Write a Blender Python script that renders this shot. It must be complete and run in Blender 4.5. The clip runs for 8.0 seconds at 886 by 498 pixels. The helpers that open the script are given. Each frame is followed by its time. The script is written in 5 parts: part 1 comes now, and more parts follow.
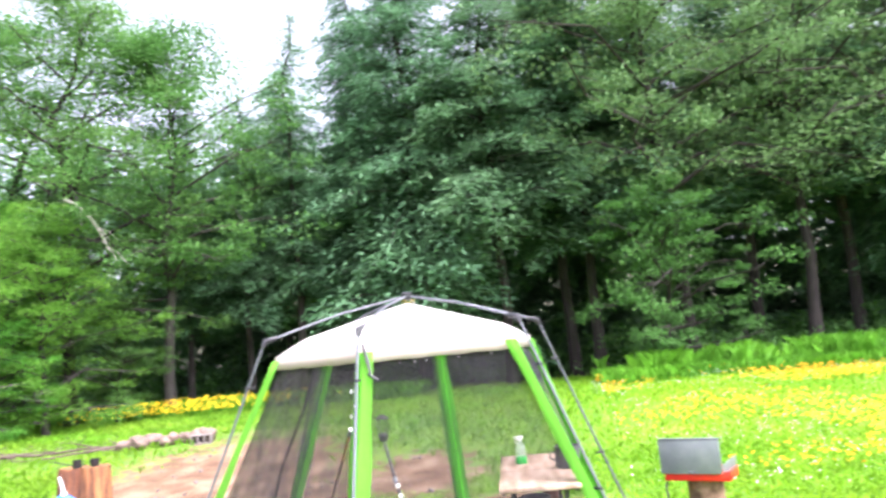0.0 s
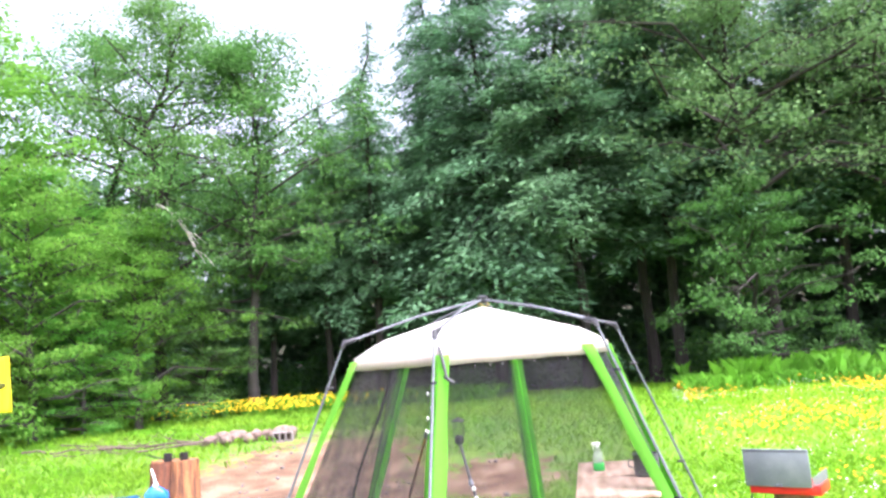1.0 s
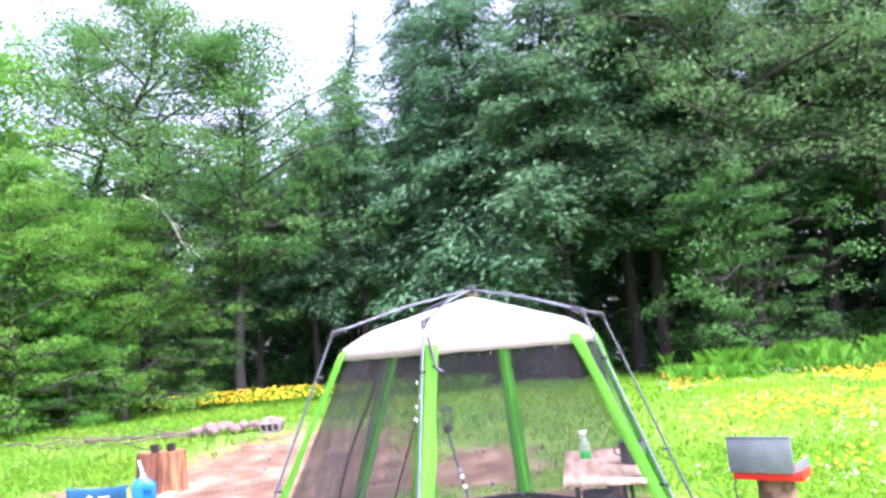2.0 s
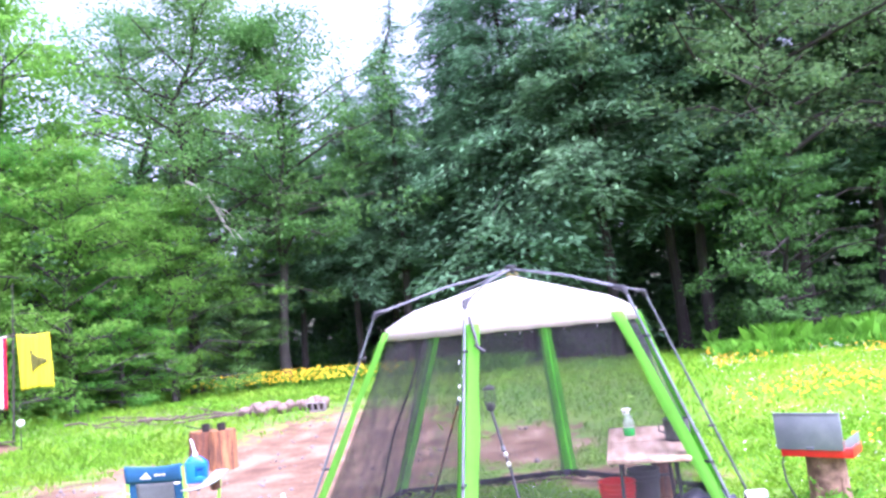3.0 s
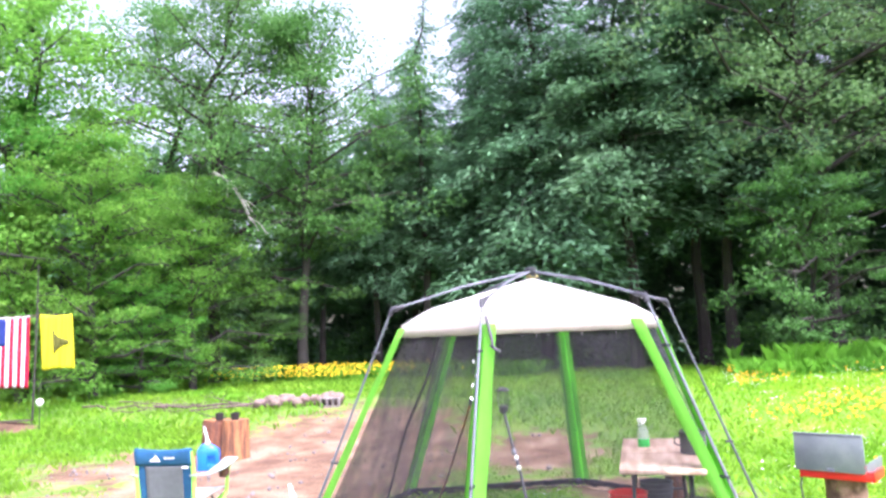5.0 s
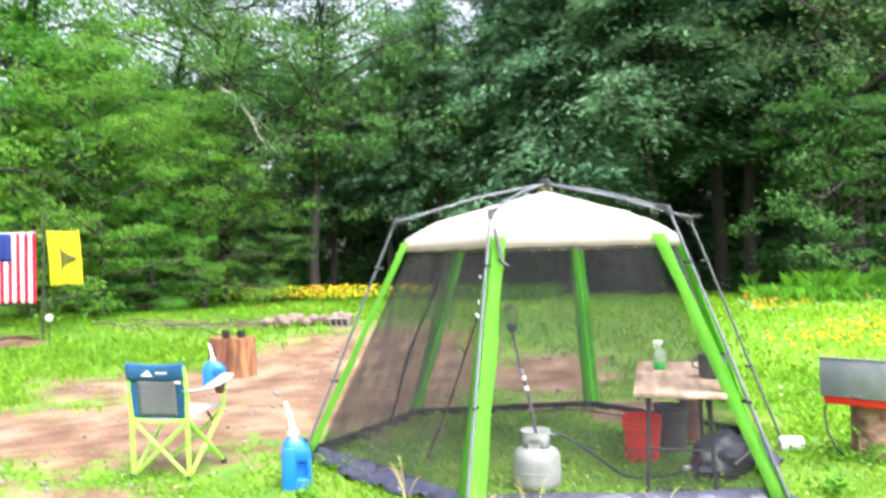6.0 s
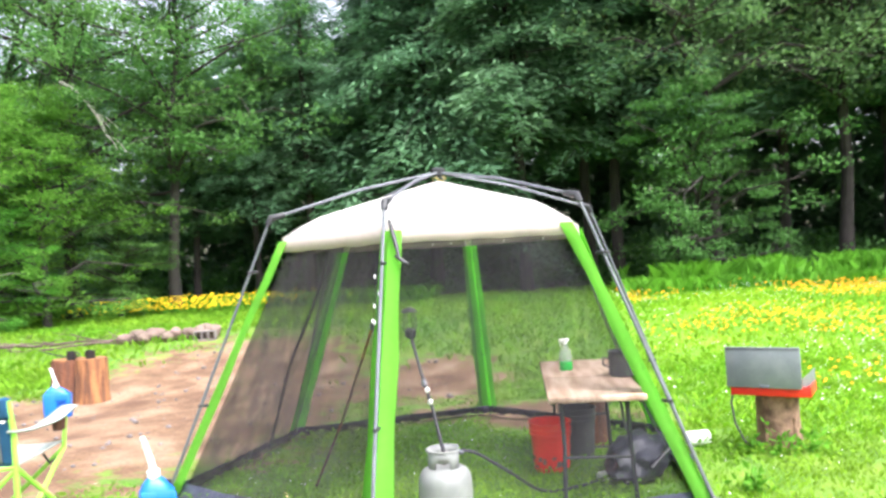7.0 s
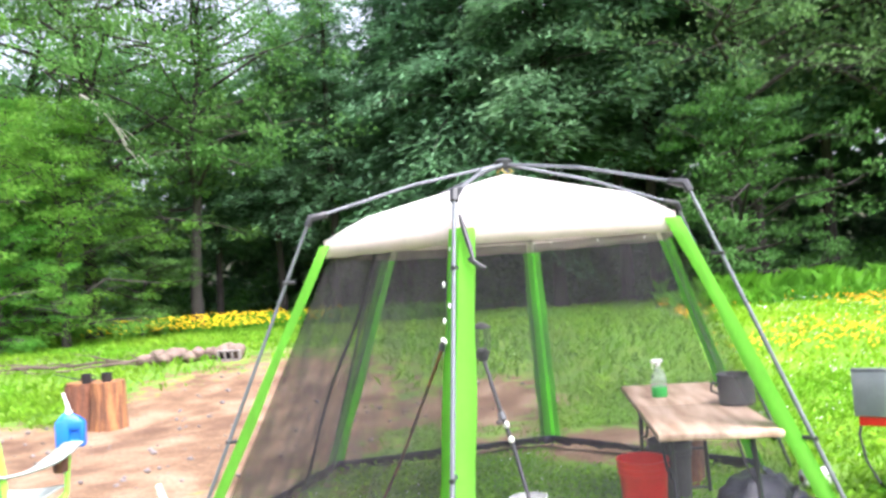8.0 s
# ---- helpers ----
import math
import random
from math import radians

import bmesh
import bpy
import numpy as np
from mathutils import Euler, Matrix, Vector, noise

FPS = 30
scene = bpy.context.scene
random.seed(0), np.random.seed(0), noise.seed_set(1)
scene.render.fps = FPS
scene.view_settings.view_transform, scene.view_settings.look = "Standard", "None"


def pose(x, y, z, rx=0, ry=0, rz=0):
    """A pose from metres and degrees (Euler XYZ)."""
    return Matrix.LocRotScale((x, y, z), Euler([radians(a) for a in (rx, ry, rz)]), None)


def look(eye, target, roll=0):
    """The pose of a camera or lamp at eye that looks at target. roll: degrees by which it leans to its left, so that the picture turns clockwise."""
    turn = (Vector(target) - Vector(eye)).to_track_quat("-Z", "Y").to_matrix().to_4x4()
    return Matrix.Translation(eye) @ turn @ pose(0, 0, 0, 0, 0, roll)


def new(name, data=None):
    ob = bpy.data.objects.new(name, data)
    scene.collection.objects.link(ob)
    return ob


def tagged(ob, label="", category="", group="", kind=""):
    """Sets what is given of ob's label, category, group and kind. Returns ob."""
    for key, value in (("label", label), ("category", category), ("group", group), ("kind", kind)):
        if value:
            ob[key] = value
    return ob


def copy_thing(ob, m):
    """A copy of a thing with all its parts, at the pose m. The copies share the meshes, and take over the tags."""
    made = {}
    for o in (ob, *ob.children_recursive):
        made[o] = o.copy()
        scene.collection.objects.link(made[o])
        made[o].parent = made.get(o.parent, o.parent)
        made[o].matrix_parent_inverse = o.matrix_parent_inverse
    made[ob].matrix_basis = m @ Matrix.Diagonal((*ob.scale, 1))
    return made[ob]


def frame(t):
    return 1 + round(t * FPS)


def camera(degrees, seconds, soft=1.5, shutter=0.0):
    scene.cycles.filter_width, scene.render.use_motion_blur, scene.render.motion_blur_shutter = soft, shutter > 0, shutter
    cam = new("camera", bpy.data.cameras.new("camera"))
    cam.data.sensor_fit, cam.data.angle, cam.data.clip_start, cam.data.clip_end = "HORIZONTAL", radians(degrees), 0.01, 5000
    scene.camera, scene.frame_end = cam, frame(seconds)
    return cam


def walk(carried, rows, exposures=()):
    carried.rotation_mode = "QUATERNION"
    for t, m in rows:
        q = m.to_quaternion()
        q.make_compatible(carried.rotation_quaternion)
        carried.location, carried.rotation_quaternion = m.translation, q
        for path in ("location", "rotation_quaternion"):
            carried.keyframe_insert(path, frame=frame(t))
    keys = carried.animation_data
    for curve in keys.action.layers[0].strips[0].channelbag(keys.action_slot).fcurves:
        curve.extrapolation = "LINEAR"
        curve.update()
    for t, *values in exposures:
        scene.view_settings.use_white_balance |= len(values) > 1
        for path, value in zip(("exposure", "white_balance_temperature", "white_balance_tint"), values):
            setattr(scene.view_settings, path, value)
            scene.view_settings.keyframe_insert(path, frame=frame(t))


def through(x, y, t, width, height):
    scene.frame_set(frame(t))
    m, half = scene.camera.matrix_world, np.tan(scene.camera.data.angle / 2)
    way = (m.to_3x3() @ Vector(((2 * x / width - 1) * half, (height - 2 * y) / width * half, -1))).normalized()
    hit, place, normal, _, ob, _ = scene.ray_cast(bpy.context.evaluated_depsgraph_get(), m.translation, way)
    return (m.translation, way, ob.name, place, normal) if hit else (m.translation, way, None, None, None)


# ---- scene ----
cam = camera(62.5, 8.0, soft=2.7, shutter=0.5)
# seconds, eye, then degrees of yaw, pitch and roll
PATH = [
    (0.0, 1.318, -6.250, 1.596, 8.70, 7.88, -5.35),
    (0.5, 1.312, -6.261, 1.598, 13.47, 8.18, -4.76),
    (1.0, 1.324, -6.272, 1.599, 14.68, 8.61, -4.46),
    (1.5, 1.310, -6.288, 1.583, 13.03, 8.53, -4.33),
    (3.0, 1.316, -6.328, 1.595, 16.89, 6.49, -5.28),
    (3.5, 1.328, -6.292, 1.594, 18.18, 7.04, -4.96),
    (4.0, 1.326, -6.306, 1.584, 17.33, 7.44, -3.87),
    (4.2, 1.319, -6.309, 1.592, 17.84, 7.98, -2.77),
    (5.3, 1.315, -6.194, 1.504, 18.86, 5.39, -2.64),
    (5.5, 1.278, -6.121, 1.474, 18.60, 3.29, -4.60),
    (6.0, 1.239, -5.856, 1.464, 20.03, 1.16, -1.48),
    (6.3, 1.203, -5.728, 1.485, 16.31, -1.33, -2.76),
    (6.5, 1.131, -5.646, 1.451, 14.35, -1.66, -3.16),
    (7.0, 0.924, -5.303, 1.436, 9.83, 0.98, -3.43),
    (7.3, 0.773, -5.073, 1.384, 9.35, 1.03, -0.92),
    (7.5, 0.676, -4.857, 1.367, 13.48, 1.81, -7.26),
    (8.0, 0.486, -4.561, 1.395, 11.27, 2.42, -3.91),
]
walk(cam, [(t, pose(x, y, z, 0, 0, yaw) @ pose(0, 0, 0, 90 + pitch) @ pose(0, 0, 0, 0, 0, roll)) for t, x, y, z, yaw, pitch, roll in PATH],
     ((0.0, 2.0, 6000, 23), (1.5, 2.0, 5750, 29), (3.0, 2.0, 5250, 43), (4.2, 2.0, 5250, 43), (5.5, 1.85, 6000, 20), (6.5, 1.7, 6150, 13), (8.0, 1.8, 6050, 17)))

# ---- light ----
SUN_AZ, SUN_EL = radians(128), radians(60)      # azimuth from +y towards +x
world = bpy.data.worlds.new("world")
scene.world = world
world.use_nodes = True
wn = world.node_tree.nodes
sky = wn.new("ShaderNodeTexSky")
sky.sky_type, sky.sun_disc = "NISHITA", False
sky.sun_elevation, sky.sun_rotation = SUN_EL, SUN_AZ
sky.air_density, sky.dust_density, sky.ozone_density = 1.0, 8.0, 1.0
wn["Background"].inputs[1].default_value = 0.15
cloud = wn.new("ShaderNodeHueSaturation")      # a thin white overcast
cloud.inputs["Saturation"].default_value, cloud.inputs["Value"].default_value = 0.35, 1.2
world.node_tree.links.new(sky.outputs[0], cloud.inputs["Color"])
world.node_tree.links.new(cloud.outputs[0], wn["Background"].inputs[0])
sun = new("sun", bpy.data.lights.new("sun", "SUN"))
sun.data.energy, sun.data.angle, sun.data.color = 1.15, radians(55), (1.0, 0.96, 0.9)
toward = Vector((math.sin(SUN_AZ) * math.cos(SUN_EL), math.cos(SUN_AZ) * math.cos(SUN_EL), math.sin(SUN_EL)))
sun.matrix_world = look(toward * 60, (0, 0, 0))

# ---- materials ----


def material(name, colour, rough=0.7, metal=0.0, vary=0.25, scale=6.0, bump=0.0, bump_scale=40.0, second=None, spots=0.0,
             through=0.0, per_island=0.0, coat=0.0, hue=0.0, stretch=None):
    """A surface with two scales of variation. second: another colour, mixed in by the coarse noise; through: share of light let through."""
    m = bpy.data.materials.new(name)
    m.use_nodes = True
    nt = m.node_tree
    n, link = nt.nodes, nt.links.new
    b = n["Principled BSDF"]
    b.inputs["Roughness"].default_value, b.inputs["Metallic"].default_value = rough, metal
    b.inputs["Coat Weight"].default_value = coat
    co = n.new("ShaderNodeTexCoord")
    coarse, fine = n.new("ShaderNodeTexNoise"), n.new("ShaderNodeTexNoise")
    coarse.inputs["Scale"].default_value, coarse.inputs["Detail"].default_value = scale, 4.0
    fine.inputs["Scale"].default_value, fine.inputs["Detail"].default_value = scale * 9, 3.0
    place = co.outputs["Object"]
    if stretch:
        mp = n.new("ShaderNodeMapping")
        mp.inputs["Scale"].default_value = stretch
        link(place, mp.inputs["Vector"])
        place = mp.outputs[0]
    for tex in (coarse, fine):
        link(place, tex.inputs["Vector"])
    two = n.new("ShaderNodeMix")
    two.data_type = "RGBA"
    other = second or [c * (1 - vary) for c in colour]
    two.inputs[6].default_value, two.inputs[7].default_value = (*colour, 1), (*other, 1)
    ramp = n.new("ShaderNodeMapRange")
    ramp.inputs[1].default_value, ramp.inputs[2].default_value = 0.35, 0.65
    link(coarse.outputs["Fac"], ramp.inputs[0])
    link(ramp.outputs[0], two.inputs[0])
    hsv = n.new("ShaderNodeHueSaturation")
    val = n.new("ShaderNodeMapRange")
    val.inputs[3].default_value, val.inputs[4].default_value = 1 - vary, 1 + vary
    link(fine.outputs["Fac"], val.inputs[0])
    value = val.outputs[0]
    if per_island:
        geo = n.new("ShaderNodeNewGeometry")
        isl = n.new("ShaderNodeMapRange")
        isl.inputs[3].default_value, isl.inputs[4].default_value = 1 - per_island, 1 + per_island
        link(geo.outputs["Random Per Island"], isl.inputs[0])
        mul = n.new("ShaderNodeMath")
        mul.operation = "MULTIPLY"
        link(value, mul.inputs[0])
        link(isl.outputs[0], mul.inputs[1])
        value = mul.outputs[0]
    if hue:
        info = n.new("ShaderNodeObjectInfo")
        hr = n.new("ShaderNodeMapRange")
        hr.inputs[3].default_value, hr.inputs[4].default_value = 0.5 - hue, 0.5 + hue
        link(info.outputs["Random"], hr.inputs[0])
        link(hr.outputs[0], hsv.inputs["Hue"])
    link(two.outputs[2], hsv.inputs["Color"])
    link(value, hsv.inputs["Value"])
    link(hsv.outputs[0], b.inputs["Base Color"])
    if bump:
        bn, bp = n.new("ShaderNodeTexNoise"), n.new("ShaderNodeBump")
        bn.inputs["Scale"].default_value, bn.inputs["Detail"].default_value = bump_scale, 4.0
        bp.inputs["Strength"].default_value, bp.inputs["Distance"].default_value = bump, 0.02
        link(co.outputs["Object"], bn.inputs["Vector"])
        link(bn.outputs["Fac"], bp.inputs["Height"])
        link(bp.outputs[0], b.inputs["Normal"])
    if through:
        b.inputs["Specular IOR Level"].default_value = 0.2
        tr, mix = n.new("ShaderNodeBsdfTranslucent"), n.new("ShaderNodeMixShader")
        mix.inputs[0].default_value = through
        link(hsv.outputs[0], tr.inputs["Color"])
        link(b.outputs[0], mix.inputs[1])
        link(tr.outputs[0], mix.inputs[2])
        link(mix.outputs[0], n["Material Output"].inputs["Surface"])
    return m


def netting(name, colour, cover, swing=0.06, stretch=(1, 1, 1)):
    """Insect netting: threads too fine to tell apart, cover of them, the rest open."""
    m = bpy.data.materials.new(name)
    m.use_nodes = True
    n, link = m.node_tree.nodes, m.node_tree.links.new
    b = n["Principled BSDF"]
    b.inputs["Base Color"].default_value, b.inputs["Roughness"].default_value = (*colour, 1), 0.8
    co, wave = n.new("ShaderNodeTexCoord"), n.new("ShaderNodeTexNoise")
    wave.inputs["Scale"].default_value, wave.inputs["Detail"].default_value = 3.0, 5.0
    mp = n.new("ShaderNodeMapping")
    mp.inputs["Scale"].default_value = stretch
    link(co.outputs["Object"], mp.inputs["Vector"])
    link(mp.outputs[0], wave.inputs["Vector"])
    rng = n.new("ShaderNodeMapRange")
    rng.inputs[1].default_value, rng.inputs[2].default_value = 0.3, 0.7
    rng.inputs[3].default_value, rng.inputs[4].default_value = cover - swing, cover + swing
    link(wave.outputs["Fac"], rng.inputs[0])
    tr, mix = n.new("ShaderNodeBsdfTransparent"), n.new("ShaderNodeMixShader")
    link(rng.outputs[0], mix.inputs[0])
    link(tr.outputs[0], mix.inputs[1])
    link(b.outputs[0], mix.inputs[2])
    link(mix.outputs[0], n["Material Output"].inputs["Surface"])
    return m


def ground_material():
    """Sward and bare earth, by the sheet's own 'earth' value and noise."""
    m = bpy.data.materials.new("sward_and_earth")
    m.use_nodes = True
    n, link = m.node_tree.nodes, m.node_tree.links.new
    b = n["Principled BSDF"]
    b.inputs["Roughness"].default_value = 0.95
    co = n.new("ShaderNodeTexCoord")

    def noise_tex(scale, detail=5.0):
        t = n.new("ShaderNodeTexNoise")
        t.inputs["Scale"].default_value, t.inputs["Detail"].default_value = scale, detail
        link(co.outputs["Object"], t.inputs["Vector"])
        return t.outputs["Fac"]

    def ramp(fac, stops):
        r = n.new("ShaderNodeValToRGB")
        el = r.color_ramp.elements
        while len(el) < len(stops):
            el.new(0.5)
        for e, (p, c) in zip(el, stops):
            e.position, e.color = p, (*c, 1)
        link(fac, r.inputs[0])
        return r.outputs[0]

    def mix(fac, a, c):
        x = n.new("ShaderNodeMix")
        x.data_type = "RGBA"
        link(fac, x.inputs[0])
        link(a, x.inputs[6])
        link(c, x.inputs[7])
        return x.outputs[2]

    grass = ramp(noise_tex(2.2), [(0.3, (0.06, 0.15, 0.014)), (0.5, (0.10, 0.20, 0.014)), (0.7, (0.15, 0.23, 0.022))])
    earth = ramp(noise_tex(1.6, 8), [(0.34, (0.105, 0.052, 0.028)), (0.5, (0.19, 0.112, 0.062)), (0.66, (0.29, 0.20, 0.13))])
    pebble = ramp(noise_tex(38, 3), [(0.35, (0.6, 0.6, 0.6)), (0.6, (1, 1, 1)), (0.75, (1.25, 1.22, 1.2))])
    mul = n.new("ShaderNodeMix")
    mul.data_type, mul.blend_type = "RGBA", "MULTIPLY"
    mul.inputs[0].default_value = 1.0
    link(earth, mul.inputs[6])
    link(pebble, mul.inputs[7])
    at = n.new("ShaderNodeAttribute")
    at.attribute_name = "earth"
    add = n.new("ShaderNodeMath")
    add.operation = "ADD"
    link(at.outputs["Fac"], add.inputs[0])
    link(noise_tex(5.0, 8), add.inputs[1])
    edge = n.new("ShaderNodeMapRange")
    edge.inputs[1].default_value, edge.inputs[2].default_value = 0.92, 1.08
    link(add.outputs[0], edge.inputs[0])
    sward = mix(edge.outputs[0], grass, mul.outputs[2])
    # darker brown and green ground from the edge of the wood on
    floor = n.new("ShaderNodeAttribute")
    floor.attribute_name = "forest_floor"
    forest_floor = ramp(noise_tex(3.0, 6), [(0.3, (0.030, 0.030, 0.018)), (0.5, (0.05, 0.045, 0.025)), (0.65, (0.035, 0.065, 0.02))])
    sun_grass = ramp(noise_tex(1.3), [(0.3, (0.08, 0.22, 0.010)), (0.5, (0.13, 0.28, 0.012)), (0.7, (0.19, 0.32, 0.016))])
    mead = n.new("ShaderNodeAttribute")
    mead.attribute_name = "meadow"
    link(mix(floor.outputs["Fac"], mix(mead.outputs["Fac"], sward, sun_grass), forest_floor), b.inputs["Base Color"])
    bp = n.new("ShaderNodeBump")
    bp.inputs["Strength"].default_value, bp.inputs["Distance"].default_value = 0.7, 0.03
    link(noise_tex(22, 6), bp.inputs["Height"])
    link(bp.outputs[0], b.inputs["Normal"])
    return m


M_GROUND = ground_material()
M_BARK = material("bark", (0.04, 0.032, 0.03), 0.95, vary=0.35, scale=3.0, bump=0.9, bump_scale=14)
M_BARK_GREY = material("bark_grey", (0.055, 0.048, 0.044), 0.95, vary=0.35, scale=3.0, bump=0.9, bump_scale=14)
M_DEAD = material("dead_wood", (0.13, 0.095, 0.075), 0.95, vary=0.3, scale=5.0, bump=0.6, bump_scale=20)
M_DEAD_PALE = material("bleached_limb", (0.5, 0.46, 0.43), 0.95, vary=0.2, scale=6, bump=0.5, bump_scale=20)
M_LEAF = material("leaf_maple", (0.12, 0.26, 0.07), 0.7, vary=0.2, scale=0.5, second=(0.075, 0.19, 0.04), through=0.5, per_island=0.22, hue=0.015)
M_LEAF_LIGHT = material("leaf_young", (0.16, 0.37, 0.05), 0.7, vary=0.2, scale=0.5, second=(0.11, 0.28, 0.04), through=0.6, per_island=0.22, hue=0.015)
M_LEAF_GREY = material("leaf_grey_green", (0.155, 0.265, 0.10), 0.7, vary=0.2, scale=0.5, second=(0.10, 0.19, 0.07), through=0.4, per_island=0.22)
M_NEEDLE = material("needles", (0.145, 0.285, 0.14), 0.8, vary=0.25, scale=0.6, second=(0.09, 0.195, 0.10), through=0.4, per_island=0.25, hue=0.012)
M_GRASS = material("grass_blades", (0.125, 0.31, 0.015), 0.6, vary=0.25, scale=0.6, second=(0.185, 0.34, 0.02), through=0.4, per_island=0.25)
M_MEADOW = material("meadow_blades", (0.15, 0.36, 0.012), 0.6, vary=0.2, scale=0.4, second=(0.23, 0.41, 0.016), through=0.4, per_island=0.25)
M_TALL = material("tall_weeds", (0.125, 0.34, 0.02), 0.6, vary=0.25, scale=0.6, second=(0.085, 0.25, 0.02), through=0.4, per_island=0.3)
M_PETAL = material("yellow_petals", (0.90, 0.46, 0.015), 0.6, vary=0.12, scale=3, through=0.3, per_island=0.3)
M_PETAL_GOLD = material("golden_petals", (0.95, 0.70, 0.02), 0.6, vary=0.12, scale=3, through=0.35, per_island=0.15)
M_STEEL = material("grey_tube", (0.15, 0.16, 0.18), 0.6, metal=0.35, vary=0.15, scale=8)
M_BLACK = material("black_plastic", (0.025, 0.025, 0.03), 0.45, vary=0.2, scale=20)
M_CANOPY = material("white_canopy", (0.82, 0.79, 0.78), 0.75, vary=0.04, scale=2.5, bump=0.25, bump_scale=5, through=0.6)
M_VALANCE = material("cream_valance", (0.74, 0.67, 0.63), 0.75, vary=0.08, scale=4, bump=0.3, bump_scale=9, through=0.6)
M_LIME = material("lime_fabric", (0.30, 0.72, 0.10), 0.7, vary=0.1, scale=3, bump=0.3, bump_scale=7, through=0.72)
M_NET = netting("dark_netting", (0.030, 0.029, 0.036), 0.48)
# same net as the rest; cover lowered to stand in for bright light inside
M_NET_FRONT = netting("front_netting", (0.026, 0.025, 0.030), 0.19)
M_NET_DOOR = netting("bunched_door_netting", (0.042, 0.04, 0.05), 0.64, 0.14, (3.2, 3.2, 0.7))
M_NET_FOLD = netting("folded_netting", (0.036, 0.031, 0.034), 0.44, 0.16, (3.2, 3.2, 0.7))
M_SKIRT = material("dark_skirt", (0.052, 0.056, 0.085), 0.42, vary=0.3, scale=5, bump=1.0, bump_scale=11, second=(0.03, 0.03, 0.055))
M_RED = material("red_plastic", (0.85, 0.03, 0.015), 0.4, vary=0.12, scale=9, coat=0.2)
M_TANK = material("tank_paint", (0.31, 0.32, 0.305), 0.45, vary=0.1, scale=7, bump=0.1, bump_scale=30, second=(0.25, 0.26, 0.25))
M_BLUE = material("blue_plastic", (0.008, 0.15, 0.60), 0.4, vary=0.12, scale=8, coat=0.2)
M_WHITE = material("white_plastic", (0.80, 0.80, 0.78), 0.45, vary=0.06, scale=9)
M_NAVY = material("teal_canvas", (0.012, 0.09, 0.20), 0.85, vary=0.2, scale=12, bump=0.3, bump_scale=60)
M_CHAIR_NET = material("grey_chair_mesh", (0.12, 0.13, 0.135), 0.8, vary=0.15, scale=30, bump=0.3, bump_scale=120)
M_CHAIR_PALE = material("pale_chair_cloth", (0.33, 0.37, 0.34), 0.85, vary=0.12, scale=20, bump=0.3, bump_scale=90)
M_LIME_TUBE = material("lime_tube", (0.33, 0.75, 0.08), 0.4, vary=0.08, scale=10)
M_WOODTOP = material("scuffed_tabletop", (0.46, 0.34, 0.26), 0.6, vary=0.25, scale=6, second=(0.25, 0.16, 0.105), bump=0.1, stretch=(2.6, 0.4, 1))
M_CUT = material("weathered_cut_log", (0.20, 0.075, 0.035), 0.9, vary=0.4, scale=9, second=(0.07, 0.035, 0.025), bump=0.9, bump_scale=18, stretch=(1.6, 1.6, 0.22))
M_CUT_PALE = material("split_wood", (0.36, 0.16, 0.06), 0.9, vary=0.35, scale=10, second=(0.11, 0.05, 0.03), bump=0.9, bump_scale=18, stretch=(1.6, 1.6, 0.22))
M_LOG = material("mottled_log", (0.34, 0.21, 0.14), 0.95, vary=0.35, scale=13, second=(0.13, 0.075, 0.05), bump=1.0, bump_scale=16)
M_ALU = material("stove_lid_grey", (0.22, 0.24, 0.25), 0.42, metal=0.35, vary=0.1, scale=9, second=(0.18, 0.20, 0.215))
M_ROCK = material("field_stone", (0.19, 0.135, 0.11), 0.95, vary=0.3, scale=8, bump=0.7, bump_scale=24, hue=0.02)
M_BLOCK = material("concrete_block", (0.21, 0.185, 0.175), 0.95, vary=0.2, scale=14, bump=0.5, bump_scale=60)
M_CORE_SHADE = material("core_shade", (0.03, 0.03, 0.03), 0.95)
M_YFLAG = material("yellow_flag", (0.80, 0.74, 0.02), 0.8, vary=0.08, scale=4, through=0.3)
M_FLAGRED = material("flag_red", (0.50, 0.02, 0.05), 0.8, vary=0.1, scale=5, through=0.25)
M_FLAGWHITE = material("flag_white", (0.78, 0.72, 0.76), 0.8, vary=0.06, scale=5, through=0.25)
M_FLAGBLUE = material("flag_blue", (0.03, 0.05, 0.22), 0.8, vary=0.1, scale=5, through=0.25)
M_OLIVE = material("olive_print", (0.10, 0.10, 0.01), 0.8)
M_GREENLIQ = material("green_liquid", (0.05, 0.65, 0.10), 0.2, through=0.3)
M_CLEAR = netting("clear_plastic", (0.62, 0.68, 0.66), 0.30, 0.05)
M_STRAW = material("dry_stalk", (0.50, 0.42, 0.15), 0.9, vary=0.25, scale=9)
M_GREY = material("grey_pail", (0.07, 0.07, 0.075), 0.6, vary=0.2, scale=9)
M_BAG = material("black_bag", (0.03, 0.032, 0.045), 0.4, vary=0.3, scale=9, bump=0.8, bump_scale=12)

# ---- builders ----


def thing(name, x, y, z, turn=0.0, **tags):
    ob = new(name)
    ob.empty_display_size = 0.1
    ob.matrix_basis = pose(x, y, z, 0, 0, turn)
    return tagged(ob, **tags)


def part(name, bm, mat, parent=None, label="", smooth=True, mats=()):
    """One bmesh as one mesh object, under its thing or part."""
    me = bpy.data.meshes.new(name)
    bm.to_mesh(me)
    bm.free()
    for m in (mat, *mats):
        me.materials.append(m)
    if smooth:
        me.polygons.foreach_set("use_smooth", [True] * len(me.polygons))
        me.set_sharp_from_angle(angle=radians(40))
    ob = new(name, me)
    ob.parent = parent
    return tagged(ob, label=label)


